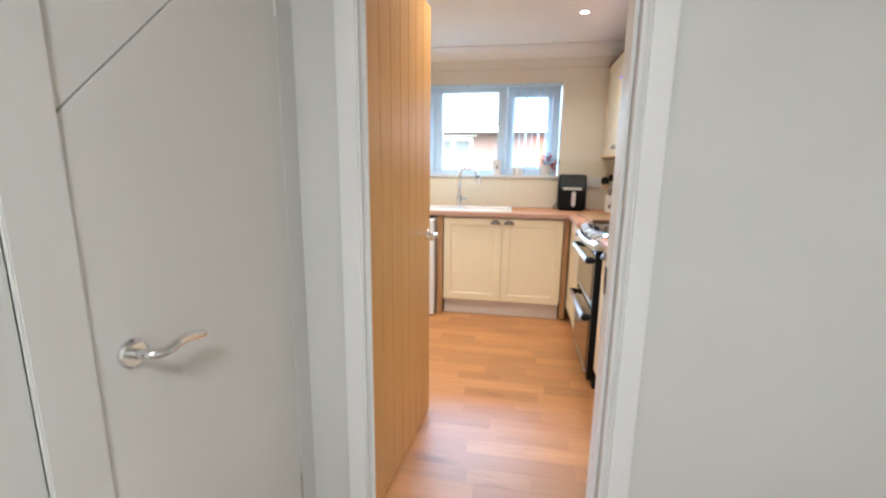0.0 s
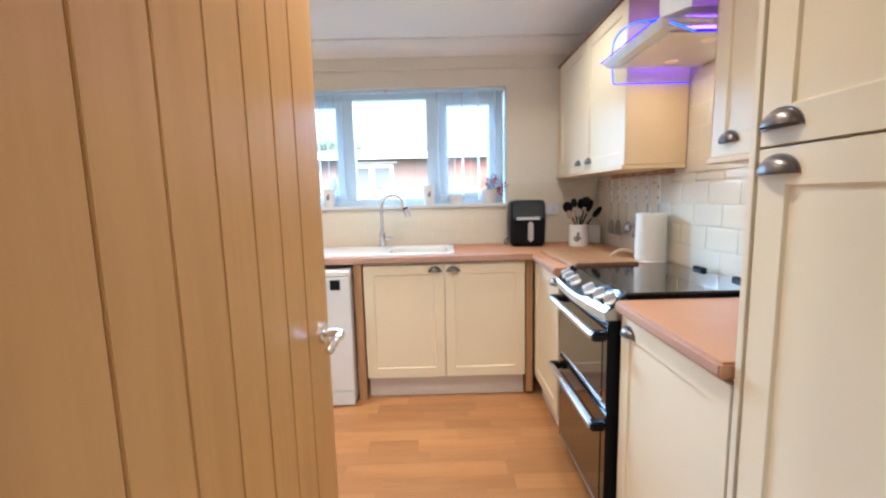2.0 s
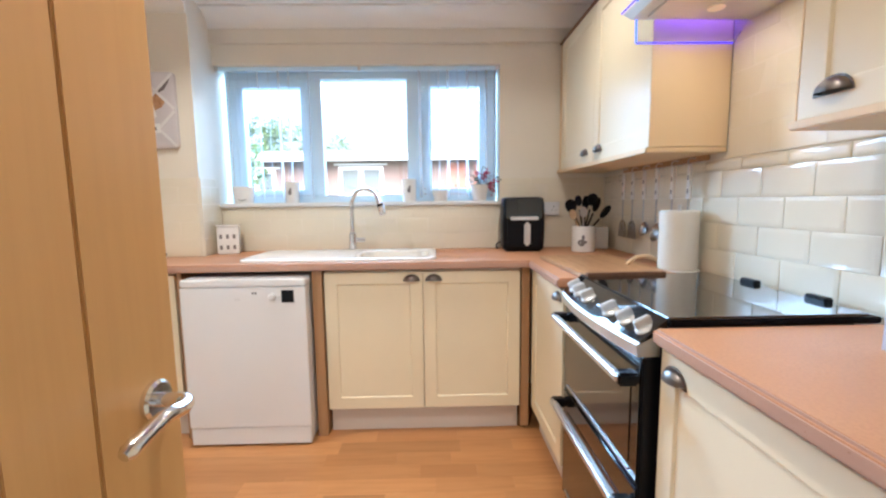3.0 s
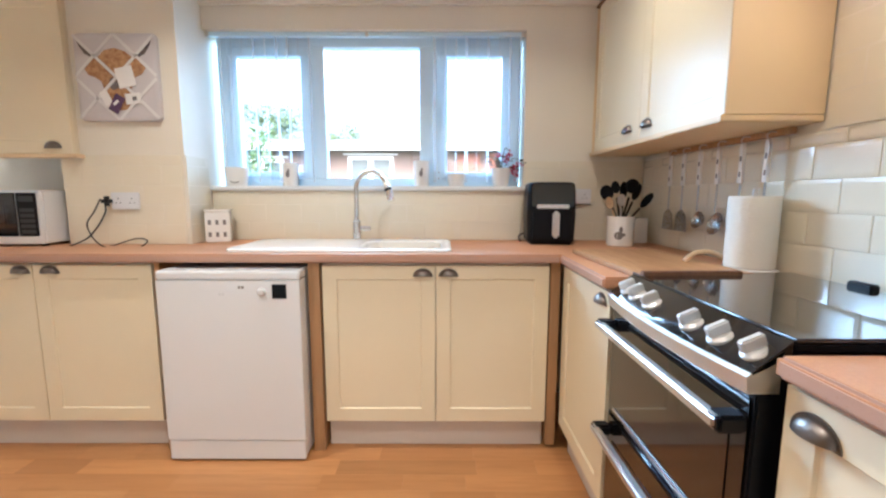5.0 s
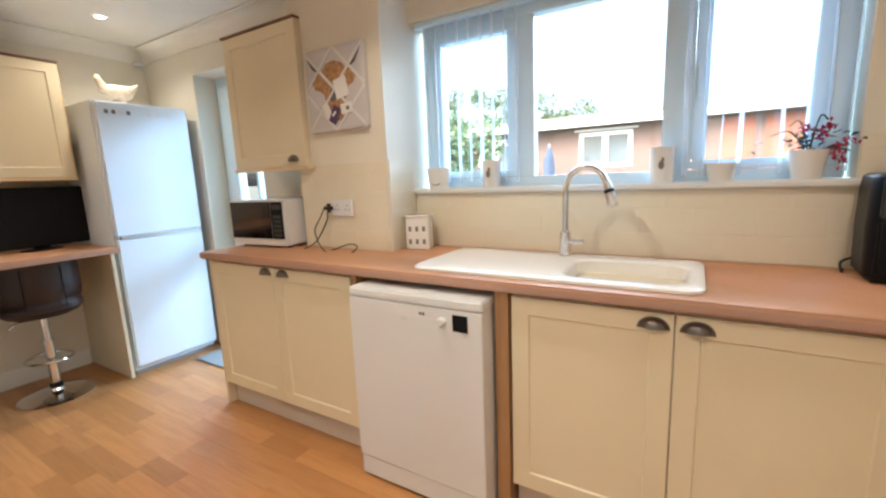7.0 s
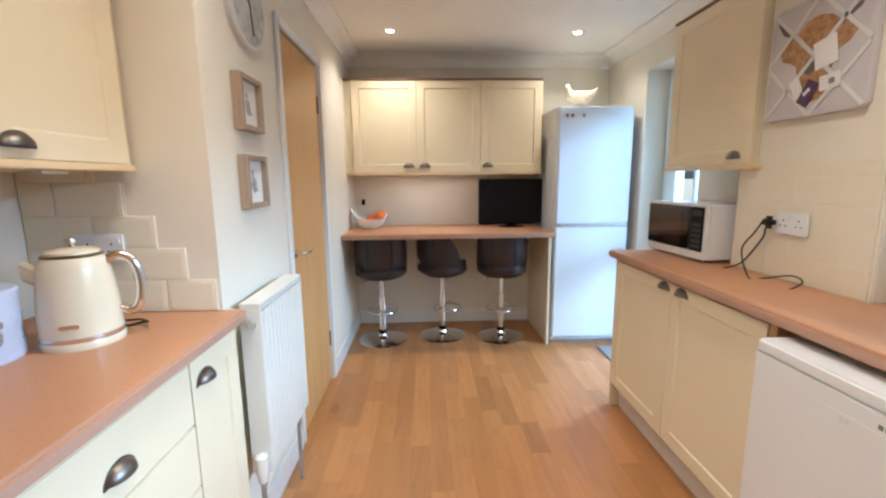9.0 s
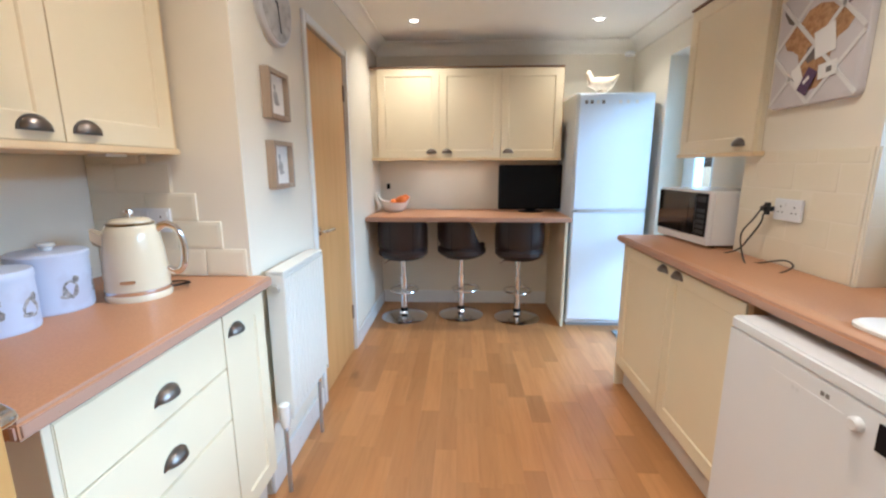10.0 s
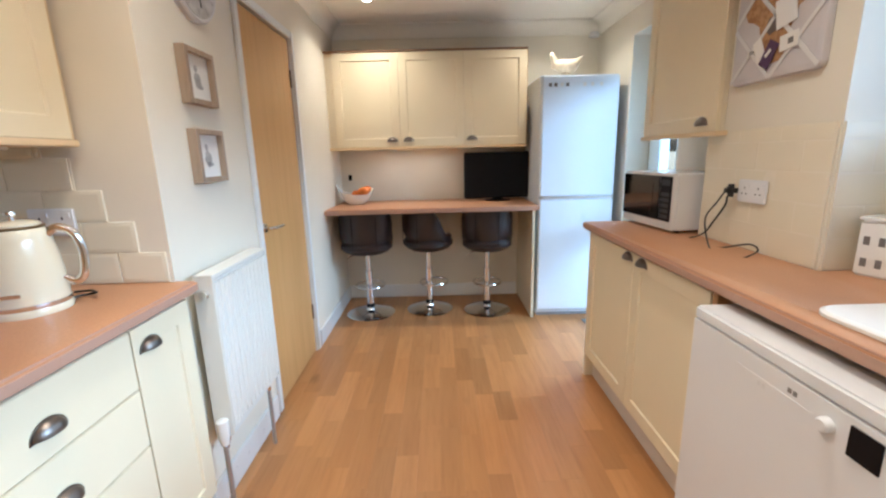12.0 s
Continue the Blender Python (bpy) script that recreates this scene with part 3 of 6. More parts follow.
# ---- kitchen window, blind, sill ----
def window():
    w = thing("window_1", pose(0, 0, 0), "white plastic three-light casement window", "window", kind="structure")
    y0, y1 = 4.735, 4.80
    a, b, z0, z1 = WX0 + 0.035, WX1 - 0.012, 1.222, WZ1 - 0.005
    bm = boxed(a, b, y0, y1, z0, z0 + 0.045, bevel=0.004)
    box(bm, a, b, y0, y1, z1 - 0.06, z1, bevel=0.004)
    for x0, x1 in ((a, a + 0.06), (-0.085, -0.005), (0.535, 0.64), (b - 0.06, b)):
        box(bm, x0, x1, y0 + 0.001, y1 - 0.001, z0 + 0.046, z1 - 0.061, bevel=0.004)
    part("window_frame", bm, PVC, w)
    for x0, x1, in ((a + 0.061, -0.086), (0.641, b - 0.061)):
        c = bmesh.new()
        s, d0, d1 = 0.05, y0 - 0.008, y1 - 0.012
        box(c, x0, x1, d0, d1, z0 + 0.047, z0 + 0.047 + s * 0.7, bevel=0.005)
        box(c, x0, x1, d0, d1, z1 - 0.062 - s, z1 - 0.062, bevel=0.005)
        box(c, x0, x0 + s, d0 + 0.001, d1, z0 + 0.083, z1 - 0.113, bevel=0.005)
        box(c, x1 - s, x1, d0 + 0.001, d1, z0 + 0.083, z1 - 0.113, bevel=0.005)
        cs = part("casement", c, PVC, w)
        p = part("pane", boxed(x0 + s - 0.005, x1 - s + 0.005, 4.765, 4.769, z0 + 0.08, z1 - 0.11), PANE, cs)
        p.visible_shadow = False
    p = part("pane", boxed(-0.008, 0.538, 4.765, 4.769, z0 + 0.042, z1 - 0.057), PANE, w)
    p.visible_shadow = False
    hd = boxed(x0 + 0.012, x0 + 0.032, y0 - 0.022, y0 - 0.009, 1.55, 1.66, bevel=0.004)
    part("window_handle", hd, PVC, w)


window()
solid("window_sill", boxed(WX0 + 0.001, WX1 + 0.02, 4.632, 4.734, 1.196, 1.222, bevel=0.006, seg=3), GLOSS, "white window sill with pots on it", "window sill", kind="structure")


def vertical_blind():
    bl = thing("vertical_blind", pose(0, 0, 0), "open white sheer vertical blind at the window", "blind")
    part("rail", boxed(WX0 + 0.005, WX1 - 0.005, 4.685, 4.72, 2.035, WZ1 - 0.002, bevel=0.003), PVC, bl)
    for x in (WX0 + 0.015, 0.25, WX1 - 0.015):
        part("bracket", boxed(x - 0.008, x + 0.008, 4.675, 4.684, 2.03, 2.058, bevel=0.001), STEEL, bl)
    k = random.Random(5)
    xs = [-0.57 + 0.062 * i for i in range(9)] + [0.62 + 0.06 * i for i in range(9)]
    for x in xs:
        ang = radians(82 + k.uniform(-7, 7))
        if x < 0.3:
            ang = radians(99 + k.uniform(-7, 7))
        c, s = math.cos(ang) * 0.0425, math.sin(ang) * 0.0425
        bm = bmesh.new()
        y = 4.702
        n = 10
        top = 2.034
        rows = []
        for i in range(n + 1):
            z = top - (top - 1.245) * i / n
            wv = 0.002 * math.sin(i * 0.9 + x * 20)
            rows.append([(x - c + wv, y - s * 0.62, z), (x + wv, y + wv, z), (x + c + wv, y + s * 0.62, z)])
        loft(bm, rows, closed=False)
        part("vane", bm, BLIND, bl)


vertical_blind()


def garden_door():
    d = thing("door_3", pose(0, 0, 0), "white plastic glazed garden door", "door", kind="structure")
    y0, y1 = 4.785, 4.85
    a, b = DX0 + 0.001, DX1 - 0.001
    bm = bmesh.new()
    for x0, x1 in ((a, a + 0.06), (b - 0.04, b)):
        box(bm, x0, x1, y0, y1, 0, DZ1 - 0.07, bevel=0.004)
    box(bm, a, b, y0, y1, DZ1 - 0.069, DZ1 - 0.002, bevel=0.004)
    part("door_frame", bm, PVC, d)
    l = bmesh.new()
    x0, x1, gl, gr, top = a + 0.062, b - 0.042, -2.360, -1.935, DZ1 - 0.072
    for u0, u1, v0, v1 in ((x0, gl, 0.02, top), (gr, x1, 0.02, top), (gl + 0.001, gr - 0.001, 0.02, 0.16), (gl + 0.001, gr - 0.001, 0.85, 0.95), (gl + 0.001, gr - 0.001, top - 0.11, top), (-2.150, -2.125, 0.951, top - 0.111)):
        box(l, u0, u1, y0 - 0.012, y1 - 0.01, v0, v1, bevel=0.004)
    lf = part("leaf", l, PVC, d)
    for v0, v1 in ((0.155, 0.855), (0.945, top - 0.105)):
        p = part("pane", boxed(gl - 0.005, gr + 0.005, 4.808, 4.812, v0, v1), PANE, lf)
        p.visible_shadow = False
    part("handle", boxed(x0 + 0.055, x0 + 0.08, y0 - 0.05, y0 - 0.013, 0.99, 1.11, bevel=0.006), STEEL, d)


garden_door()
solid("doormat", boxed(-2.50, -1.92, 4.335, 4.605, 0.0, 0.012, bevel=0.004), MATGREY, "grey doormat in front of the garden door", "doormat")

# ---- fitted units ----
def cup_handle(parent, x, z, y=0.0, a=0.038):
    """Half-dome cup pull, open below, standing off the face at y towards -y."""
    bm = bmesh.new()
    for k, flip in ((1.0, False), (0.86, True)):
        rings = []
        for i in range(7):
            v = radians(90 * i / 6)
            rings.append([(x + k * a * math.cos(radians(u)), y - k * 0.024 * math.sin(radians(u)) * math.sin(v) - 0.001, z + k * 0.030 * math.sin(radians(u)) * math.cos(v)) for u in range(0, 181, 15)])
        loft(bm, rings, closed=False)
    bmesh.ops.remove_doubles(bm, verts=bm.verts, dist=1e-5)
    fl = [(x + (a + 0.006) * math.cos(radians(u)), z - 0.004 + 0.037 * math.sin(radians(u))) for u in range(0, 181, 12)]
    prism(bm, fl, "y", y - 0.003, y)
    return part("handle", bm, PEWTER, parent, "dark pewter cup handle")


def shaker(parent, x0, x1, z0, z1, name="door", rail=0.062, y=0.0):
    """Framed door or drawer front with a sunk panel; its face at local y."""
    t, e = 0.02, 0.002
    def rect(i, yy):
        return [(x0 + i, yy, z0 + i), (x1 - i, yy, z0 + i), (x1 - i, yy, z1 - i), (x0 + i, yy, z1 - i)]
    bm = bmesh.new()
    loft(bm, [rect(0, y + t), rect(0, y + e), rect(0.0006, y + 0.0006), rect(e, y), rect(rail - 0.001, y), rect(rail, y + 0.001), rect(rail + 0.003, y + 0.0062), rect(rail + 0.004, y + 0.0066)])
    return part(name, bm, CREAM, parent)


def base_unit(m, w, d, label, fronts, group="base units", ends=(0, 0), plinth=True):
    """fronts: rows of (x0, x1, z0, z1, handle x, handle z, kind)."""
    u = thing("base_cabinet", m, label, "kitchen cabinet", group)
    part("body", boxed(0.001, w - 0.001, 0.0215, d, 0.14, W - 0.041), CARCASS, u)
    for x0, x1, z0, z1, hx, hz, kind in fronts:
        if kind == "flat":
            f = part("drawer_front", boxed(x0, x1, 0, 0.02, z0, z1, bevel=0.0025), CREAM, u)
        else:
            f = shaker(u, x0, x1, z0, z1)
        if hx is not None:
            cup_handle(f, hx, hz)
    if plinth:
        part("plinth", boxed(0.002, w - 0.002, 0.05, 0.066, 0.001, 0.1385), PLINTH, u, "pale plinth board")
    for x, on in ((0, ends[0]), (w - 0.018, ends[1])):
        if on:
            part("end_panel", boxed(x - (0.019 if x == 0 else -0.019), x + 0.018 - (0.019 if x == 0 else -0.019), 0.002, d, 0.001, W - 0.041, bevel=0.001), CARCASS, u)
    return u


FY = 4.068                                          # door faces of the window run
TOPD, BOTD = W - 0.052, 0.142
base_unit(pose(0.138, FY, 0), 0.998, NORTH - FY - 0.003, "cream shaker sink cabinet with two doors", [(0.0, 0.4965, BOTD, TOPD, 0.443, TOPD - 0.045, "d"), (0.5015, 0.998, BOTD, TOPD, 0.555, TOPD - 0.045, "d")])
base_unit(pose(-1.655, FY, 0), 1.045, 4.41 - FY, "cream shaker cabinet with two doors under the microwave", [(0.0, 0.52, BOTD, TOPD, 0.47, TOPD - 0.035, "d"), (0.525, 1.045, BOTD, TOPD, 0.60, TOPD - 0.035, "d")], ends=(1, 0))
solid("filler_post", boxed(0.078, 0.128, FY - 0.005, FY + 0.5, 0.0, W - 0.041, bevel=0.001), OAKTRIM, "oak-coloured post beside the dishwasher", "filler panel")
solid("filler_post", boxed(-0.596, -0.572, FY - 0.002, FY + 0.33, 0.0, W - 0.041, bevel=0.001), OAKTRIM, "oak-coloured panel beside the dishwasher", "filler panel")
solid("corner_post", boxed(1.145, 1.188, FY + 0.012, FY + 0.05, 0.02, W - 0.041, bevel=0.001), OAKTRIM, "oak-brown corner post between cabinets", "filler panel")

FX = 1.196                                          # door faces of the cooker run
base_unit(pose(FX, FY, 0, 0, 0, -90), 0.524, EAST - FX - 0.003, "cream shaker corner cabinet beside the cooker", [(0.012, 0.521, BOTD, TOPD, 0.455, TOPD - 0.045, "d")])
FN = 1.232                                          # door face between cooker and tall cupboard
base_unit(pose(FN, 2.905, 0, 0, 0, -90), 0.546, EAST - FN - 0.003, "cream shaker cabinet between cooker and tall cupboard", [(0.0, 0.543, BOTD, TOPD, 0.060, TOPD - 0.055, "d")])
AY = 2.408                                          # faces of the alcove units, turned to the window
zs = [W - 0.052, W - 0.052 - 0.168, W - 0.052 - 0.340, BOTD]
fr = [(0.0, 0.535, zs[k + 1] + 0.004, zs[k], 0.275, hz, "flat") for k, hz in ((0, 0.757), (1, 0.583), (2, 0.420))]
fr += [(0.540, 0.797, BOTD, TOPD, 0.602, TOPD - 0.072, "d")]
base_unit(pose(0.120, AY, 0, 0, 0, 180), 0.80, AY - ALCOVE - 0.003, "cream drawer unit with a cupboard under the kettle", fr, ends=(1, 0))


def worktop(name, outline, label, fronts, edge_round=0.006):
    bm = bmesh.new()
    prism(bm, outline, "z", W - 0.038, W)
    es = [e for e in bm.edges if abs(e.verts[0].co.z - e.verts[1].co.z) < 1e-4]
    bmesh.ops.bevel(bm, geom=es, offset=edge_round, segments=4, affect="EDGES")
    top = solid(name, bm, WORKTOP, label, "worktop")
    for (x0, x1, y0, y1) in fronts:
        part("edge_strip", boxed(x0, x1, y0, y1, W - 0.0370, W - 0.0012, bevel=0.0075, seg=4), EDGING, top, "pinkish laminate front edge")
    return top


WF = 4.042                                          # worktop front along the window
top = worktop("worktop", [(-1.712, WF), (1.174, WF), (1.174, 3.540), (1.798, 3.540), (1.798, 4.658), (-0.638, 4.658), (-0.638, 4.418), (-1.262, 4.418), (-1.262, 4.617), (-1.712, 4.617)], "copper-coloured laminate worktop along the window", [(-1.714, 1.176, WF - 0.004, WF + 0.02), (1.170, 1.192, 3.542, WF - 0.0045), (-1.716, -1.70, WF + 0.021, 4.610)])
# opening for the bowl and the drainer
SX0, SX1, SY0, SY1 = -0.315, 0.708, 4.10, 4.57
cut = new("worktop_cutter", mesh_of("cutter", boxed(0.255, 0.685, SY0 + 0.04, 4.50, 0.5, 1.2), WORKTOP))
mod = top.modifiers.new("opening", "BOOLEAN")
mod.object, mod.operation = cut, "DIFFERENCE"
bpy.context.view_layer.update()
cut_mesh = bpy.data.meshes.new_from_object(top.evaluated_get(bpy.context.evaluated_depsgraph_get()))
top.modifiers.clear()
top.data = cut_mesh
bpy.data.objects.remove(cut)
worktop("worktop", [(1.208, 2.357), (1.798, 2.357), (1.798, 2.901), (1.208, 2.901)], "copper-coloured laminate worktop beside the cooker", [(1.204, 1.226, 2.3575, 2.9005)])
worktop("worktop", [(-0.712, 1.802), (0.192, 1.802), (0.192, 2.430), (-0.712, 2.430)], "copper-coloured laminate worktop under the kettle", [(-0.712, 0.196, 2.412, 2.434), (0.175, 0.196, 1.81, 2.4115)])


def rounded_rect(x0, x1, y0, y1, r, k=5):
    return arc(x1 - r, y1 - r, r, 0, 90, k) + arc(x0 + r, y1 - r, r, 90, 180, k) + arc(x0 + r, y0 + r, r, 180, 270, k) + arc(x1 - r, y0 + r, r, 270, 360, k)


def sink():
    s = thing("sink", pose(0, 0, 0), "white composite sink with bowl and drainer set in the worktop", "sink")
    bm = bmesh.new()
    def ring(x0, x1, y0, y1, r, z):
        return [(u, v, z) for u, v in rounded_rect(x0, x1, y0, y1, r)]
    loft(bm, [ring(SX0, SX1, SY0, SY1, 0.06, W + 0.001), ring(SX0, SX1, SY0, SY1, 0.06, W + 0.009), ring(SX0 + 0.008, SX1 - 0.008, SY0 + 0.008, SY1 - 0.008, 0.055, W + 0.014),
              ring(0.27, 0.67, SY0 + 0.055, 4.485, 0.07, W + 0.013), ring(0.28, 0.66, SY0 + 0.065, 4.475, 0.07, W + 0.005), ring(0.295, 0.645, SY0 + 0.075, 4.465, 0.06, W - 0.15), ring(0.33, 0.61, SY0 + 0.11, 4.43, 0.05, W - 0.165)], caps=False)
    bm.faces.new([v for v in bm.verts][-24:])
    part("basin", bm, SINKMAT, s)
    dr = bmesh.new()
    lathe(dr, [(0.04, 0), (0.04, 0.004), (0.03, 0.002), (0.0, 0.003)], (0.47, 4.30, W - 0.165))
    part("drain", dr, CHROME, s)


sink()


def tap():
    t = thing("tap", pose(0.205, 4.515, W + 0.014), "chrome swan-neck pull-out kitchen tap", "tap")
    b = bmesh.new()
    lathe(b, [(0.027, 0), (0.027, 0.006), (0.023, 0.01), (0.0225, 0.10), (0.016, 0.108)])
    part("body", b, CHROME, t)
    n = bmesh.new()
    pts = [(0, 0, 0.10), (0, 0, 0.26)] + [(0.083 - 0.083 * math.cos(radians(a)), -0.02 * a / 180, 0.27 + 0.095 * math.sin(radians(a))) for a in range(0, 166, 12)]
    tube(n, pts, 0.0125, 14)
    part("neck", n, CHROME, t)
    e = Vector(pts[-1])
    h = bmesh.new()
    tube(h, [e, e + Vector((0.012, -0.006, -0.03)), e + Vector((0.03, -0.012, -0.09)), e + Vector((0.034, -0.014, -0.10))], [0.014, 0.018, 0.022, 0.019], 16)
    sp = part("spray_head", h, CHROME, t)
    g = bmesh.new()
    tube(g, [e + Vector((0.013, -0.0065, -0.034)), e + Vector((0.017, -0.008, -0.046))], [0.0188, 0.0198], 16)
    part("button", g, BLACK, sp)
    lv = bmesh.new()
    tube(lv, [(0.02, 0, 0.06), (0.055, 0, 0.06), (0.075, 0, 0.062)], [0.014, 0.013, 0.011], 14)
    part("lever", lv, CHROME, t)


tap()


def dishwasher():
    d = thing("dishwasher", pose(-0.533, 3.976, 0), "white freestanding dishwasher under the worktop", "dishwasher")
    w = 0.602
    part("body", boxed(0.004, w - 0.004, 0.03, 0.60, 0.02, 0.818), WHITE, d)
    dr = part("door", boxed(0, w, 0, 0.028, 0.105, 0.8165, bevel=0.002, seg=2), WHITE, d)
    grip = bmesh.new()
    prism(grip, [(0.19 + 0.22 * i / 12, 0.772) for i in range(13)] + [(0.41 - 0.22 * i / 12, 0.772 - 0.030 * math.sin(math.pi * i / 12)) for i in range(1, 12)], "y", -0.0008, 0.002)
    part("handle_recess", grip, WHITE, dr, "shallow curved grip")
    part("badge", boxed(0.487, 0.547, -0.003, 0.002, 0.740, 0.801, bevel=0.001), BLACK, dr, "square dark display badge")
    kn = bmesh.new()
    tube(kn, [(0.444, 0.002, 0.770), (0.444, -0.012, 0.770), (0.444, -0.016, 0.770)], [0.017, 0.016, 0.012], 20)
    part("knob", kn, WHITE, dr, "small white push knob")
    for x0, z0 in ((0.262, 0.752), (0.345, 0.782)):
        for i in range(2):
            part("marker_bar", boxed(x0 + i * 0.014, x0 + 0.010 + i * 0.014, -0.0009, 0.001, z0, z0 + 0.011), PALEGREY if x0 < 0.3 else INK, dr)
    part("kick_panel", boxed(0.003, w - 0.003, 0.004, 0.026, 0.012, 0.102, bevel=0.003), WHITE, d)
    part("top_panel", boxed(0.0, w, 0.0, 0.6, 0.8185, 0.856, bevel=0.006, seg=3), WHITE, d)
    for x in (0.045, w - 0.045):
        b = bmesh.new()
        lathe(b, [(0.018, 0), (0.018, 0.012), (0.01, 0.02)], (x, 0.05, 0), 14)
        part("foot", b, BLACK, d)


dishwasher()


def cooker():
    """Freestanding double-oven cooker; its own front faces local -y."""
    c = thing("cooker", pose(1.180, 3.532, 0.005, 0, 0, -90), "black and steel double-oven cooker with glass hob lid", "cooker")
    w, d = 0.604, 0.60
    part("body", boxed(0.001, w - 0.001, 0.045, d, 0.05, 0.885), BLACK, c)
    for x0, x1 in ((0, 0.02), (w - 0.02, w)):
        part("side_trim", boxed(x0, x1, 0.022, 0.05, 0.05, 0.83, bevel=0.003), BLACK, c)
    for name, z0, z1 in (("grill_door", 0.49, 0.82), ("oven_door", 0.06, 0.482)):
        dd = part(name, boxed(0.006, w - 0.006, 0.018, 0.045, z0, z1, bevel=0.004), BLACKGLASS, c)
        part("glass", boxed(0.05, w - 0.05, 0.0155, 0.0185, z0 + 0.04, z1 - 0.075, bevel=0.001), SMOKEGLASS, dd, "brown tinted oven glass")
        part("handle_bar", boxed(0.012, w - 0.012, -0.040, -0.014, z1 - 0.062, z1 - 0.036, bevel=0.007, seg=3), STEEL, dd, "brushed steel bar handle")
        for x in (0.005, w - 0.045):
            part("handle_end", boxed(x, x + 0.04, -0.034, 0.018, z1 - 0.066, z1 - 0.032, bevel=0.006), BLACK, dd)
        part("vent_line", boxed(0.05, w - 0.05, 0.014, 0.0175, z0 + 0.018, z0 + 0.024), STEEL, dd)
    # bowed control panel
    bow = lambda x: 0.006 - 0.024 * (1 - ((x - w / 2) / (w / 2)) ** 2)
    xs = [w * i / 14 for i in range(15)]
    pan = bmesh.new()
    loft(pan, [[(x, bow(x), 0.832), (x, bow(x) - 0.004, 0.862), (x, 0.06, 0.905), (x, 0.06, 0.832)] for x in xs])
    cp = part("control_panel", pan, STEEL, c, "bowed steel control panel")
    fas = bmesh.new()
    loft(fas, [[(x, bow(x) + 0.004, 0.8695), (x, 0.075, 0.925), (x, 0.075, 0.9), (x, bow(x) + 0.006, 0.865)] for x in xs])
    part("fascia", fas, BLACKGLASS, cp, "black glass control fascia")
    for kx in (0.075, 0.145, 0.235, 0.405, 0.49, 0.57):
        kb = bmesh.new()
        y0 = bow(kx) + 0.040
        n = Vector((0, -0.40, 0.92)).normalized()
        p = Vector((kx, y0, 0.8865 + 0.003))
        tube(kb, [p, p + n * 0.006, p + n * 0.012], [0.025, 0.025, 0.019], 20)
        k1 = part("knob", kb, KNOBMAT, cp, "silver rotary knob")
        gr = boxed(-0.008, 0.008, -0.022, 0.022, 0, 0.024, bevel=0.003)
        bmesh.ops.transform(gr, matrix=Matrix.Translation(p + n * 0.010) @ n.to_track_quat("Z", "Y").to_matrix().to_4x4(), verts=gr.verts)
        part("grip", gr, KNOBMAT, k1)
    part("hob", boxed(-0.004, w + 0.004, 0.078, d, 0.906, 0.922, bevel=0.003), BLACK, c)
    part("glass_lid", boxed(-0.006, w + 0.006, 0.074, d - 0.03, 0.9245, 0.931, bevel=0.003), HOBGLASS, c, "closed black glass lid")
    for x in (0.22, 0.47):
        part("lid_hinge", boxed(x - 0.034, x + 0.034, d - 0.045, d - 0.02, 0.9255, 0.945, bevel=0.004), BLACK, c)
    part("plinth", boxed(0.01, w - 0.01, 0.06, 0.08, -0.005, 0.05), BLACK, c)


cooker()


def tall_cupboard():
    y1, wdt = 2.353, 0.482
    u = thing("tall_cupboard", pose(1.236, y1, 0, 0, 0, -90), "cream shaker tall larder cupboard with two doors", "cupboard")
    part("body", boxed(0.019, wdt, 0.0215, 0.560, 0.15, 2.16), CARCASS, u)
    part("side_panel", boxed(0.0, 0.018, -0.004, 0.561, 0.001, 2.17, bevel=0.001), CARCASS, u)
    for z0, z1, hz in ((BOTD, 1.356, 1.312), (1.361, 2.155, 1.394)):
        dr = shaker(u, 0.022, wdt - 0.002, z0, z1, rail=0.068)
        cup_handle(dr, 0.072, hz, a=0.043)
    part("plinth", boxed(0.02, wdt, 0.05, 0.066, 0.001, 0.148), PLINTH, u)


tall_cupboard()


def wall_unit(m, w, d, z0, z1, label, splits, handles, pelmet=0.0, sides=True, rise=0.042):
    u = thing("wall_cabinet", m, label, "kitchen cabinet", "wall units")
    part("body", boxed(0.001, w - 0.001, 0.0215, d, z0 + 0.001, z1 - 0.001), CARCASS, u)
    for i, (a, b) in enumerate(zip(splits, splits[1:])):
        dr = shaker(u, a + 0.0015, b - 0.0015, z0, z1)
        if handles[i] is not None:
            cup_handle(dr, handles[i], z0 + rise)
    if sides:
        for x in (-0.004, w - 0.0005):
            part("end_panel", boxed(x, x + 0.0045, 0.0, d - 0.001, z0, z1, bevel=0.0008), ENDPANEL, u, "tan end board")
    if pelmet is not None:
        part("pelmet", boxed(-0.006, w + 0.006 + pelmet, -0.012, d, z0 - 0.021, z0 - 0.002, bevel=0.003), ENDPANEL, u, "tan light pelmet")
    part("cornice", boxed(-0.004, w + 0.004, -0.010, d, z1 + 0.002, z1 + 0.013, bevel=0.002), TOPEDGE, u, "thin dark brown top edge")
    return u


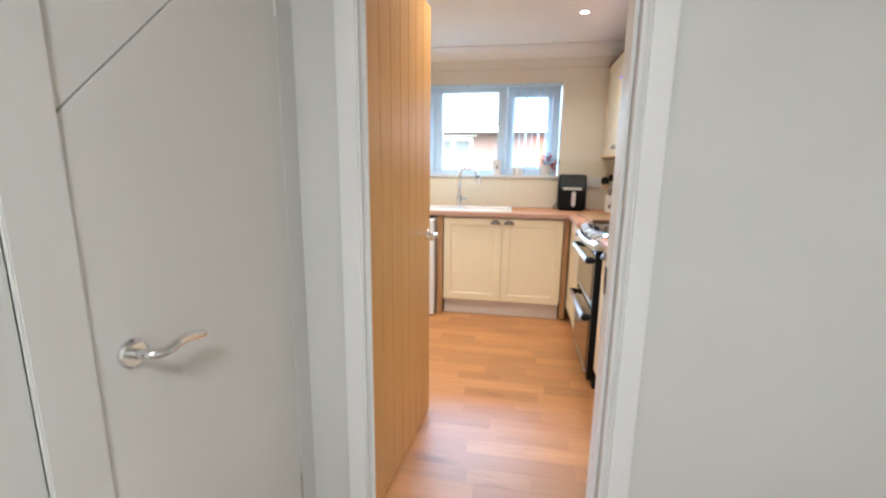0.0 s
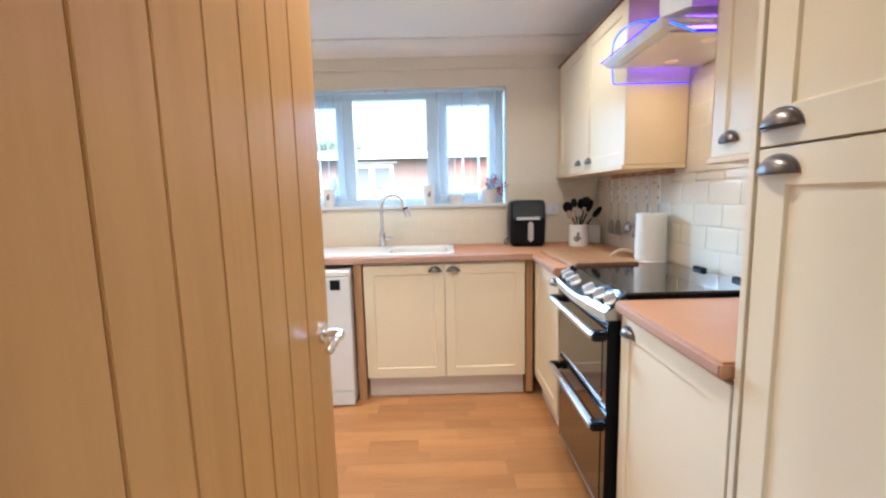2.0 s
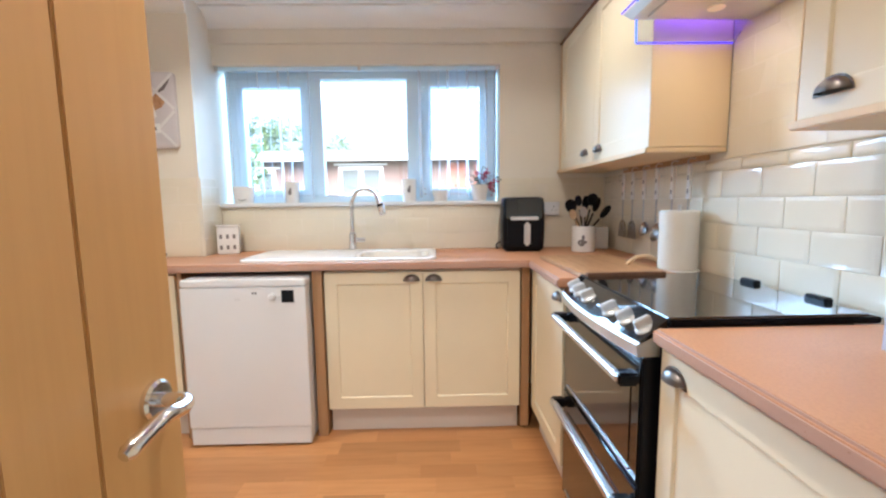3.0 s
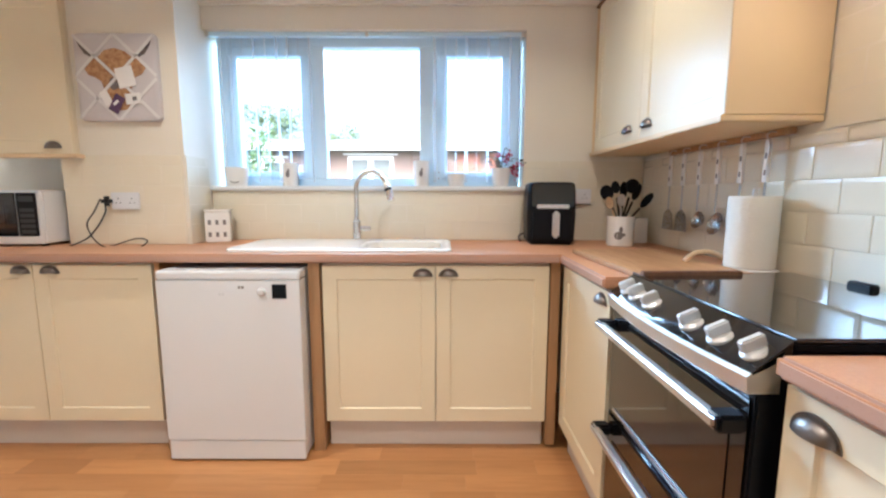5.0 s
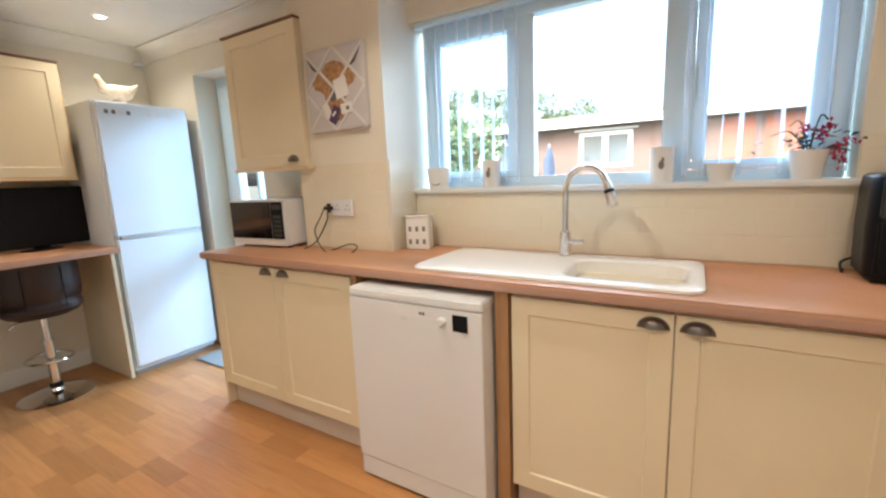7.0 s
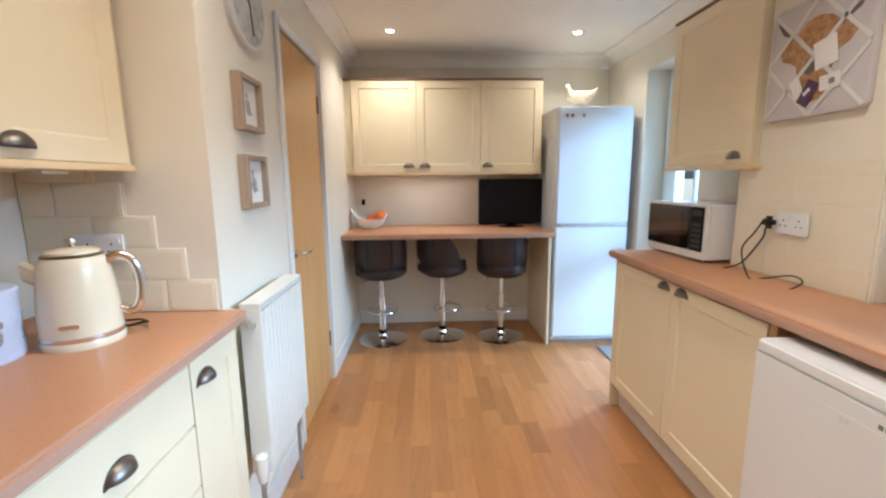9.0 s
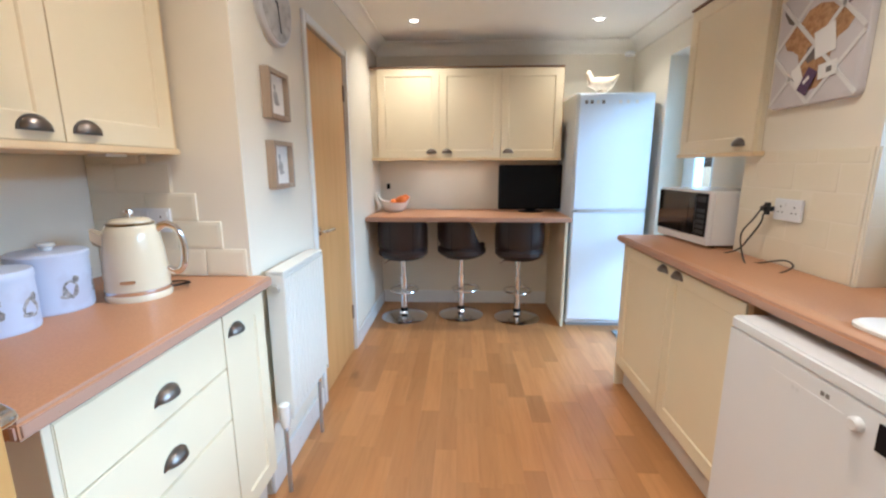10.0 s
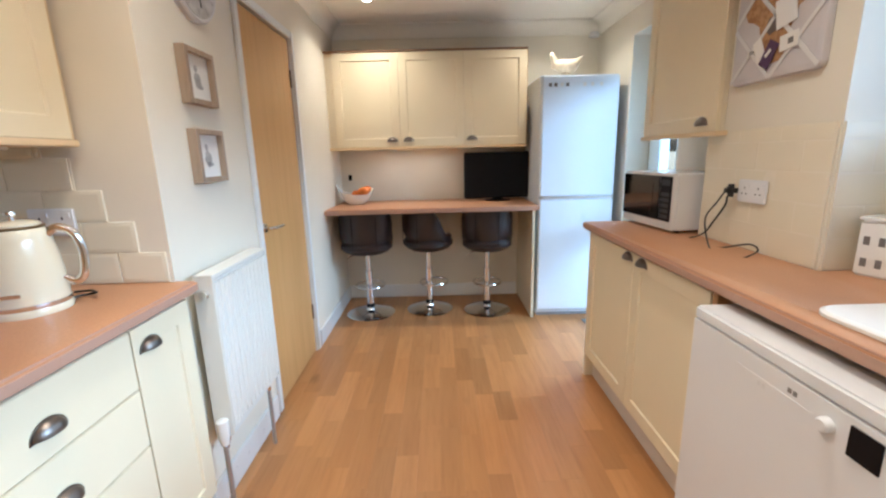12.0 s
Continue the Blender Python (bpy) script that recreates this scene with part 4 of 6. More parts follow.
wall_unit(pose(1.500, 4.655, 0, 0, 0, -90), 1.118, EAST - 1.502 - 0.003, 1.410, 2.165, "cream shaker wall cabinet with two doors above the utensil rail", [0.03, 0.565, 1.118], [0.455, 0.635])
wall_unit(pose(1.502, 2.895, 0, 0, 0, -90), 0.536, EAST - 1.502 - 0.003, 1.385, 2.165, "cream shaker wall cabinet beside the cooker hood", [0.0, 0.536], [0.085])
wall_unit(pose(0.245, 2.150, 0, 0, 0, 180), 0.925, 2.150 - ALCOVE - 0.003, 1.372, 2.165, "cream shaker wall cabinet with two doors above the kettle", [0.0, 0.52, 0.925], [0.445, 0.585], rise=0.026)
wall_unit(pose(-2.877, 2.362, 0, 0, 0, 90), 1.585, 0.32, 1.378, 2.09, "cream shaker wall cabinet with three doors above the breakfast bar", [0.062, 0.575, 1.088, 1.585], [0.51, 0.64, 1.15])
small = wall_unit(pose(-1.785, 4.378, 0), 0.622, 0.040, 1.374, 2.122, "cream shaker wall cabinet with one door above the microwave", [0.0, 0.622], [0.525], pelmet=0.02, sides=False, rise=0.028)
part("back_box", boxed(0.005, 0.520, 0.0405, 0.236, 1.386, 2.118), CARCASS, small)


def hood():
    h = thing("cooker_hood", pose(EAST - 0.002, 3.216, 0), "steel and curved glass cooker hood with blue edge lights", "cooker hood")
    part("chimney", boxed(-0.26, 0, -0.12, 0.12, 1.93, CEIL - 0.002, bevel=0.003), STEEL, h)
    b = bmesh.new()
    loft(b, [[(-0.42, -0.23, 1.822), (-0.42, 0.23, 1.822), (0, 0.23, 1.822), (0, -0.23, 1.822)], [(-0.44, -0.25, 1.845), (-0.44, 0.25, 1.845), (0, 0.25, 1.845), (0, -0.25, 1.845)], [(-0.28, -0.13, 1.928), (-0.28, 0.13, 1.928), (0, 0.13, 1.928), (0, -0.13, 1.928)]])
    bd = part("body", b, STEEL, h)
    for ly in (-0.125, 0.125):
        ln = bmesh.new()
        lathe(ln, [(0.0, 0.0), (0.024, 0.0), (0.026, 0.003), (0.0, 0.003)], (-0.198, ly, 1.8125), 20)
        part("lamp_lens", ln, HOODLENS, bd, "warm lamp lens")
    part("filter", boxed(-0.38, -0.04, -0.2, 0.2, 1.816, 1.8215, bevel=0.001), STEEL, bd)
    def gz(y):
        return 1.895 - 0.12 * (abs(y) / 0.315) ** 2.2
    g = bmesh.new()
    ys = [-0.315 + 0.63 * i / 20 for i in range(21)]
    def front(y):
        return -0.36 - 0.10 * math.cos(y / 0.315 * math.pi / 2)
    loft(g, [[(front(y), y, gz(y)), (-0.004, y, gz(y)), (-0.004, y, gz(y) + 0.006), (front(y), y, gz(y) + 0.006)] for y in ys])
    gl = part("canopy", g, HOODGLASS, h, "curved glass canopy")
    gl.visible_shadow = False
    e = bmesh.new()
    tube(e, [(front(y) - 0.002, y, gz(y) + 0.003) for y in ys], 0.003, 8)
    part("edge_light", e, FRONTLED, gl, "glowing blue glass edge")
    for s in (-1, 1):
        e = bmesh.new()
        tube(e, [(front(0.315), s * 0.317, gz(0.315) + 0.003), (-0.006, s * 0.317, gz(0.315) + 0.003)], 0.003, 8)
        part("edge_light", e, BLUELED, gl, "glowing blue glass edge")
    e = bmesh.new()
    tube(e, [(-0.445, -0.25, 1.85), (-0.445, 0.25, 1.85)], 0.0025, 8)
    part("edge_light", e, BLUELED, gl, "glowing blue strip")


hood()


# ---- breakfast bar end ----
BARZ = 0.915
bm = bmesh.new()
box(bm, WEST + 0.002, -2.525, SOUTH + 0.002, 3.985, BARZ - 0.038, BARZ, bevel=0.008, seg=3)
bar = solid("breakfast_bar", bm, WORKTOP, "copper-coloured laminate breakfast bar top", "worktop")
part("edge_strip", boxed(-2.54, -2.521, SOUTH + 0.003, 3.984, BARZ - 0.036, BARZ - 0.004, bevel=0.003), EDGING, bar, "pinkish laminate front edge")
solid("bar_end_panel", boxed(WEST + 0.002, -2.585, 3.950, 3.972, 0.001, BARZ - 0.0385, bevel=0.002), CARCASS, "cream end panel under the breakfast bar", "end panel")


def bar_stool():
    s = thing("bar_stool", pose(0, 0, 0), "dark brown leather swivel bar stool on a chrome base", "bar stool", "stools at the bar")
    b = bmesh.new()
    lathe(b, [(0.0, 0.0), (0.205, 0.0), (0.208, 0.006), (0.195, 0.014), (0.12, 0.028), (0.045, 0.04), (0.032, 0.06), (0.0, 0.061)], seg=40)
    part("base", b, CHROME, s)
    p = bmesh.new()
    lathe(p, [(0.029, 0.055), (0.029, 0.36), (0.033, 0.362), (0.033, 0.375), (0.021, 0.377), (0.021, 0.52), (0.05, 0.525), (0.05, 0.54)], seg=20)
    part("column", p, CHROME, s)
    c = bmesh.new()
    lathe(c, [(0.034, 0.05), (0.036, 0.075), (0.03, 0.09)], seg=20)
    part("collar", c, BLACK, s)
    f = bmesh.new()
    ring = [(0.13 * math.cos(radians(a)) - 0.06, 0.125 * math.sin(radians(a)), 0.235) for a in range(0, 361, 15)]
    tube(f, ring, 0.009, 8)
    tube(f, [(0.03, 0, 0.235), (0.07, 0, 0.235)], 0.008, 8)
    part("foot_ring", f, CHROME, s)
    lv = bmesh.new()
    tube(lv, curve_pts([(0, -0.02, 0.51), (0.02, -0.12, 0.515), (0.03, -0.17, 0.49)], 5), 0.005, 8)
    part("lever", lv, CHROME, s)
    # shell: cushion with a wrap-round back towards +x and arms that sweep forward
    cu = bmesh.new()
    rr = lambda k, z, sx=0.20, sy=0.215: [(k * sx * math.copysign(abs(math.cos(a)) ** 0.8, math.cos(a)), k * sy * math.copysign(abs(math.sin(a)) ** 0.8, math.sin(a)), z) for a in [2 * math.pi * i / 32 for i in range(32)]]
    loft(cu, [rr(0.55, 0.54), rr(0.85, 0.55), rr(1.0, 0.58), rr(1.0, 0.61), rr(0.9, 0.635), rr(0.6, 0.64)])
    part("seat", cu, LEATHER, s)
    bk = bmesh.new()
    outer, n = [], 28
    for i in range(n + 1):
        a = radians(-125 + 250 * i / n)
        fall = min(1.0, max(0.0, (abs(math.degrees(a)) - 58) / 44))
        zt = 0.872 - 0.205 * (fall * fall * (3 - 2 * fall))
        fl = 1.0 - 0.10 * fall + 0.10 * math.exp(-((abs(math.degrees(a)) - 112) / 9) ** 2)
        ring = []
        for k in range(7):
            z = 0.535 + (zt - 0.535) * k / 6
            lean = 0.70 + 0.32 * min(1.0, k / 3.0) + 0.02 * k / 6
            ring.append((0.21 * lean * fl * math.cos(a), 0.225 * lean * fl * math.sin(a), z))
        inner = [(x * 0.885, y * 0.885, z + (0.010 if k == 6 else 0)) for k, (x, y, z) in enumerate(ring)]
        outer.append(ring + inner[::-1])
    loft(bk, outer)
    part("backrest", bk, LEATHER, s)
    for a in (-24, 24):
        st = bmesh.new()
        tube(st, [(0.2215 * math.cos(radians(a)), 0.237 * math.sin(radians(a)), z) for z in (0.60, 0.68, 0.76, 0.85)], 0.0025, 6)
        part("seam", st, BLACK, s)
    return s


STOOLSIZE = Matrix.Diagonal((0.97, 0.97, 1.0, 1.0))
stool = bar_stool()
stool.matrix_world = pose(-2.78, 2.63, 0, 0, 0, 4) @ STOOLSIZE
copy_thing(stool, pose(-2.85, 3.13, 0, 0, 0, -48) @ STOOLSIZE)
copy_thing(stool, pose(-2.79, 3.62, 0, 0, 0, -6) @ STOOLSIZE)


def fridge():
    f = thing("fridge_freezer", pose(-2.583, 3.995, 0, 0, 0, 90), "tall white fridge freezer beside the breakfast bar", "fridge freezer")
    w, d = 0.568, 0.58
    part("body", boxed(0, w, 0.045, d, 0.02, 1.85, bevel=0.006), FRIDGE, f)
    part("freezer_door", boxed(0.001, w - 0.001, 0, 0.043, 0.06, 0.955, bevel=0.010, seg=3), FRIDGE, f)
    ud = part("fridge_door", boxed(0.001, w - 0.001, 0, 0.043, 0.972, 1.845, bevel=0.010, seg=3), FRIDGE, f)
    part("handle_groove", boxed(0.03, w - 0.004, -0.004, 0.03, 0.956, 0.971, bevel=0.003), STEEL, f, "grey grip strip between the doors")
    for i, x in enumerate((0.05, 0.09, 0.135, 0.175, 0.30, 0.355, 0.42)):
        part("magnet", boxed(x, x + 0.022, -0.004, -0.0005, 1.765, 1.79, bevel=0.002), (INK, PEWTER, PAPER, INK, PAPER, PAPER, PAPER)[i], ud)
    part("plinth", boxed(0.01, w - 0.01, 0.05, 0.07, 0.0, 0.055), GREYPLASTIC, f)


fridge()


def hen_ornament():
    bm = bmesh.new()
    rings = []
    for x, r, z in ((-0.10, 0.012, 0.075), (-0.075, 0.03, 0.085), (-0.03, 0.05, 0.075), (0.03, 0.052, 0.07), (0.07, 0.04, 0.085), (0.10, 0.018, 0.12), (0.115, 0.006, 0.14)):
        rings.append([(x, r * math.cos(2 * math.pi * i / 14), z + r * math.sin(2 * math.pi * i / 14)) for i in range(14)])
    loft(bm, rings)
    tube(bm, [(-0.07, 0, 0.09), (-0.09, 0, 0.13), (-0.098, 0, 0.155)], [0.03, 0.022, 0.02], 12)
    tube(bm, [(-0.098, 0, 0.15), (-0.098, 0, 0.175)], [0.022, 0.01], 12)
    tube(bm, [(0, 0, 0.0), (0, 0, 0.04)], [0.045, 0.03], 14)
    ob = solid("hen_ornament", bm, HENMAT, "cream pottery hen on top of the fridge", "ornament")
    ob.matrix_world = pose(-2.74, 4.21, 1.85, 0, 0, 80) @ Matrix.Scale(1.05, 4)


hen_ornament()


def television():
    t = thing("television", pose(-2.93, 3.490, BARZ, 0, 0, 96), "black flat television on the breakfast bar", "television")
    part("screen", boxed(-0.028, 0.528, -0.001, 0.004, 0.042, 0.392, bevel=0.001), TVSCREEN, t, "dark glossy screen")
    part("casing", boxed(-0.04, 0.54, 0.003, 0.045, 0.022, 0.405, bevel=0.008, seg=3), BLACK, t)
    b = bmesh.new()
    lathe(b, [(0.11, 0), (0.11, 0.006), (0.05, 0.014), (0.025, 0.03), (0.022, 0.07)], (0.25, 0.03, 0), 28, (1, 0.7))
    part("foot", b, BLACK, t)


television()


def fruit_bowl():
    f = thing("fruit_bowl", pose(-2.93, 2.535, BARZ, 0, 0, 95), "white boat-shaped bowl with oranges", "bowl")
    bm = bmesh.new()
    rings = []
    for r, z in ((0.35, 0.0), (0.6, 0.012), (0.82, 0.045), (1.0, 0.085), (0.94, 0.085), (0.76, 0.05), (0.5, 0.02)):
        ring = []
        for i in range(32):
            a = 2 * math.pi * i / 32
            lift = 0.055 * max(0, math.cos(2 * a)) * (z / 0.085) + 0.03 * max(0, -math.cos(a)) * (z / 0.085)
            ring.append((0.155 * r * math.cos(a), 0.085 * r * math.sin(a), z + lift))
        rings.append(ring)
    loft(bm, rings)
    part("bowl", bm, CERAMIC, f)
    for x, y, z in ((0.05, 0.0, 0.10), (0.10, 0.02, 0.115), (0.0, 0.01, 0.08), (0.075, -0.02, 0.11)):
        o = solid("orange", lathe(bmesh.new(), [(0.036 * math.sin(radians(a)), -0.036 * math.cos(radians(a))) for a in range(0, 181, 15)], seg=20), ORANGEFRUIT, "ripe orange in the white bowl", "fruit", "oranges")
        o.matrix_world = pose(-2.93, 2.535, BARZ, 0, 0, 95) @ pose(x, y, z)


fruit_bowl()


def downlight(x, y):
    d = thing("downlight", pose(x, y, CEIL), "round recessed ceiling downlight, lit", "downlight", "ceiling downlights")
    b = bmesh.new()
    lathe(b, [(0.030, -0.001), (0.030, -0.006), (0.043, -0.004), (0.045, 0.0), (0.03, 0.001)], seg=28)
    part("rim", b, WHITE, d)
    g = bmesh.new()
    lathe(g, [(0.0, -0.0005), (0.0295, -0.0005), (0.0295, -0.003), (0.0, -0.003)], seg=24)
    part("lens", g, LAMPGLOW, d, "glowing lens")


for sx, sy in SPOTS:
    downlight(sx, sy)

# ---- south wall: radiator, clock, pictures ----
def radiator():
    r = thing("radiator", pose(-1.178, SOUTH, 0), "white panel radiator with ribbed front", "radiator")
    w, z0, z1, y0, y1 = 0.435, 0.312, 0.925, 0.03, 0.098
    bm = bmesh.new()
    n = 12
    prof = []
    for i in range(n):
        a = i * w / n
        prof += [(a + w / n * 0.06, y1), (a + w / n * 0.70, y1), (a + w / n * 0.78, y1 - 0.006), (a + w / n * 0.98, y1 - 0.006)]
    outline = [(0, y1 - 0.02)] + prof + [(w, y1 - 0.02), (w, y1 - 0.03), (0, y1 - 0.03)]
    prism(bm, outline, "z", z0 + 0.03, z1 - 0.03)
    part("panel", bm, RADPAINT, r)
    for za, zb in ((z0, z0 + 0.031), (z1 - 0.031, z1 - 0.012)):
        part("edge", boxed(0, w, y1 - 0.028, y1 - 0.004, za, zb, bevel=0.006), RADPAINT, r)
    part("grille", boxed(-0.004, w + 0.004, y0, y1 + 0.003, z1 - 0.011, z1, bevel=0.003), RADPAINT, r)
    for x in (-0.005, w - 0.001):
        part("side_cover", boxed(x, x + 0.006, y0, y1 + 0.002, z0 + 0.005, z1 - 0.0115, bevel=0.002), RADPAINT, r)
    part("back_panel", boxed(0.004, w - 0.004, y0, y0 + 0.012, z0 + 0.01, z1 - 0.02, bevel=0.003), RADPAINT, r)
    k = bmesh.new()
    tube(k, [(w + 0.006, y1 - 0.03, z1 - 0.065), (w + 0.022, y1 - 0.03, z1 - 0.065)], [0.016, 0.014], 16)
    part("bleed_cap", k, STEEL, r)
    v = bmesh.new()
    tube(v, [(w + 0.022, 0.07, 0.295), (w + 0.022, 0.07, 0.33), (w + 0.022, 0.07, 0.39), (w + 0.022, 0.07, 0.395)], [0.014, 0.02, 0.021, 0.012], 16)
    vv = part("valve", v, CERAMIC, r, "white thermostatic valve head")
    for x0 in (w + 0.022, 0.06):
        p = bmesh.new()
        tube(p, curve_pts([(x0, 0.07, 0.0), (x0, 0.07, 0.15), (x0, 0.07, 0.30)], 4), 0.0085, 10)
        part("pipe", p, DARKSTEEL, r)
        q = bmesh.new()
        tube(q, [(x0, 0.07, 0.28), (x0 + (-0.03 if x0 > 0.3 else 0.03), 0.07, 0.32)], 0.011, 10)
        part("elbow", q, CHROME, r)


radiator()


def wall_clock():
    c = thing("wall_clock", pose(-1.035, SOUTH, 1.938) @ Matrix.Scale(0.92, 4), "round grey wall clock with a pale face", "clock")
    def disc(r0, r1, d0, d1):
        bm = bmesh.new()
        tube(bm, [(0, d0, 0), (0, d1 * 0.7, 0), (0, d1, 0)], [r0, r0, r1], 48)
        return bm
    part("case", disc(0.165, 0.158, 0.0, 0.028), PALEGREY, c)
    f = part("face", disc(0.148, 0.147, 0.0285, 0.0305), spotted("pale clock face", (0.58, 0.57, 0.55), (0.40, 0.39, 0.38), 14, 0.45, 0.7, 0.5), c, "mottled grey-white face")
    for i in range(12):
        a = radians(30 * i)
        b = boxed(-0.003, 0.003, 0.0307, 0.0315, 0.115, 0.138)
        bmesh.ops.transform(b, matrix=Matrix.Rotation(a, 4, "Y"), verts=b.verts)
        part("hour_mark", b, SKETCH, f)
    for ln, a in ((0.07, 55), (0.11, 190)):
        b = boxed(-0.0035, 0.0035, 0.032, 0.0335, -0.012, ln)
        bmesh.ops.transform(b, matrix=Matrix.Rotation(radians(a), 4, "Y"), verts=b.verts)
        part("pointer", b, BLACK, f)


wall_clock()


def picture(x, z, seed):
    p = thing("picture_frame", pose(x, SOUTH, z), "square wooden box frame with a small grey sketch", "picture", "framed sketches")
    r, t, d = 0.094, 0.018, 0.035
    bm = bmesh.new()
    def sq(h, y):
        return [(-h, y, -h), (h, y, -h), (h, y, h), (-h, y, h)]
    loft(bm, [sq(r, 0.001), sq(r, d - 0.002), sq(r - 0.002, d), sq(r - t, d), sq(r - t, 0.012)])
    part("frame", bm, FRAMEWOOD, p)
    m = part("mount", boxed(-r + t, r - t, 0.0125, 0.0145, -r + t, r - t), PAPER, p, "white mount")
    k = random.Random(seed)
    for cx, cz, rx, rz in ((0.0, -0.01, 0.022, 0.03), (0.006, 0.03, 0.011, 0.012), (-0.012, -0.03, 0.02, 0.008)):
        b = bmesh.new()
        prism(b, [(cx + rx * math.cos(a) * k.uniform(0.8, 1.15), cz + rz * math.sin(a) * k.uniform(0.8, 1.15)) for a in [2 * math.pi * i / 16 for i in range(16)]], "y", 0.0146, 0.0152)
        part("sketch", b, SKETCH, m)


picture(-0.985, 1.590, 1)
picture(-0.985, 1.318, 2)

# ---- alcove worktop: kettle, tins, socket ----
def kettle():
    k = thing("kettle", pose(-0.462, 2.128, W, 0, 0, 112) @ Matrix.Diagonal((0.99, 0.99, 0.985, 1.0)), "cream enamel kettle with chrome trim", "kettle")
    b = bmesh.new()
    lathe(b, [(0.0, 0.0), (0.088, 0.0), (0.090, 0.012), (0.087, 0.02)], seg=36)
    part("base", b, KETTLEMAT, k)
    r = bmesh.new()
    lathe(r, [(0.0872, 0.020), (0.0882, 0.0215), (0.0878, 0.031), (0.084, 0.032)], seg=36)
    part("trim_ring", r, CHROME, k)
    j = bmesh.new()
    lathe(j, [(0.0865, 0.032), (0.086, 0.08), (0.081, 0.14), (0.073, 0.195), (0.068, 0.218), (0.062, 0.226), (0.03, 0.23), (0.0, 0.231)], seg=36)
    bd = part("body", j, KETTLEMAT, k)
    rm = bmesh.new()
    lathe(rm, [(0.061, 0.2268), (0.0635, 0.2285), (0.0635, 0.2325), (0.058, 0.234)], seg=32)
    part("lid_rim", rm, BRASSRIM, bd, "thin dark brass rim")
    ld = bmesh.new()
    lathe(ld, [(0.0, 0.2325), (0.0575, 0.2325), (0.056, 0.239), (0.045, 0.2445), (0.02, 0.248), (0.0, 0.2485)], seg=32)
    lid = part("lid", ld, KETTLEMAT, k, "cream lid")
    kn = bmesh.new()
    lathe(kn, [(0.008, 0.247), (0.007, 0.258), (0.014, 0.263), (0.013, 0.270), (0.0, 0.272)], seg=20)
    part("knob", kn, CHROME, lid, "chrome knob")
    sp = bmesh.new()
    loft(sp, [[(x, y * s, z) for y, z in ((-0.022, z0 - 0.025), (0.0, z0 - 0.04), (0.022, z0 - 0.025), (0.022, z0 + 0.008), (-0.022, z0 + 0.008))] for x, s, z0 in ((-0.062, 1.2, 0.185), (-0.085, 0.9, 0.198), (-0.102, 0.6, 0.208))])
    part("spout", sp, KETTLEMAT, k)
    h = bmesh.new()
    tube(h, curve_pts([(0.062, 0, 0.205), (0.09, 0, 0.222), (0.122, 0, 0.205), (0.135, 0, 0.15), (0.128, 0, 0.09), (0.108, 0, 0.07), (0.083, 0, 0.085)], 6), 0.0115, 12)
    part("handle", h, CHROME, k, "chrome loop handle")
    g = bmesh.new()
    box(g, -0.02, 0.02, -0.091, -0.085, 0.058, 0.068, bevel=0.002)
    part("badge", g, CHROME, bd)
    c = bmesh.new()
    tube(c, curve_pts([(0.06, 0.06, 0.006), (0.11, 0.09, 0.006), (0.13, 0.04, 0.02), (0.10, 0.10, 0.012), (0.05, 0.13, 0.006)], 6), 0.0035, 8)
    part("cable", c, RUBBER, k)


kettle()


def storage_tin(x, y, r, h, turn):
    t = thing("storage_tin", pose(x, y, W, 0, 0, turn), "pale blue round tin with bird prints and a lid", "storage tin", "tins beside the kettle")
    b = bmesh.new()
    lathe(b, [(0.0, 0.0), (r * 0.97, 0.0), (r, 0.006), (r, h)], seg=36)
    bd = part("body", b, TINMAT, t)
    l = bmesh.new()
    lathe(l, [(r * 1.03, h), (r * 1.03, h + 0.015), (r * 0.98, h + 0.02), (r * 0.5, h + 0.022), (0.0, h + 0.023)], seg=36)
    ld = part("lid", l, TINMAT, t)
    kn = bmesh.new()
    lathe(kn, [(0.012, h + 0.022), (0.014, h + 0.03), (0.022, h + 0.036), (0.018, h + 0.043), (0.0, h + 0.044)], seg=20)
    part("knob", kn, CERAMIC, ld)
    kk = random.Random(int(r * 1000))
    for a0 in range(0, 360, 60):
        for da, z, sx, sz in ((0, 0.45, 0.022, 0.026), (9, 0.63, 0.009, 0.011), (-8, 0.32, 0.014, 0.007)):
            g = bmesh.new()
            a = radians(a0 + da)
            cx, cy = (r + 0.0003) * math.cos(a), (r + 0.0003) * math.sin(a)
            tx, ty = -math.sin(a), math.cos(a)
            pts = []
            for i in range(12):
                u, v = sx * math.cos(2 * math.pi * i / 12) * kk.uniform(0.75, 1.1), sz * math.sin(2 * math.pi * i / 12) * kk.uniform(0.75, 1.1)
                aa = a + u / r
                pts.append(((r + 0.0006) * math.cos(aa), (r + 0.0006) * math.sin(aa), h * z + v))
            inner = [(px * 0.99, py * 0.99, pz) for px, py, pz in pts]
            loft(g, [inner, pts])
            part("print", g, TINPRINT, bd)


storage_tin(-0.338, 1.978, 0.088, 0.145, 10)
storage_tin(-0.168, 2.005, 0.074, 0.130, 40)


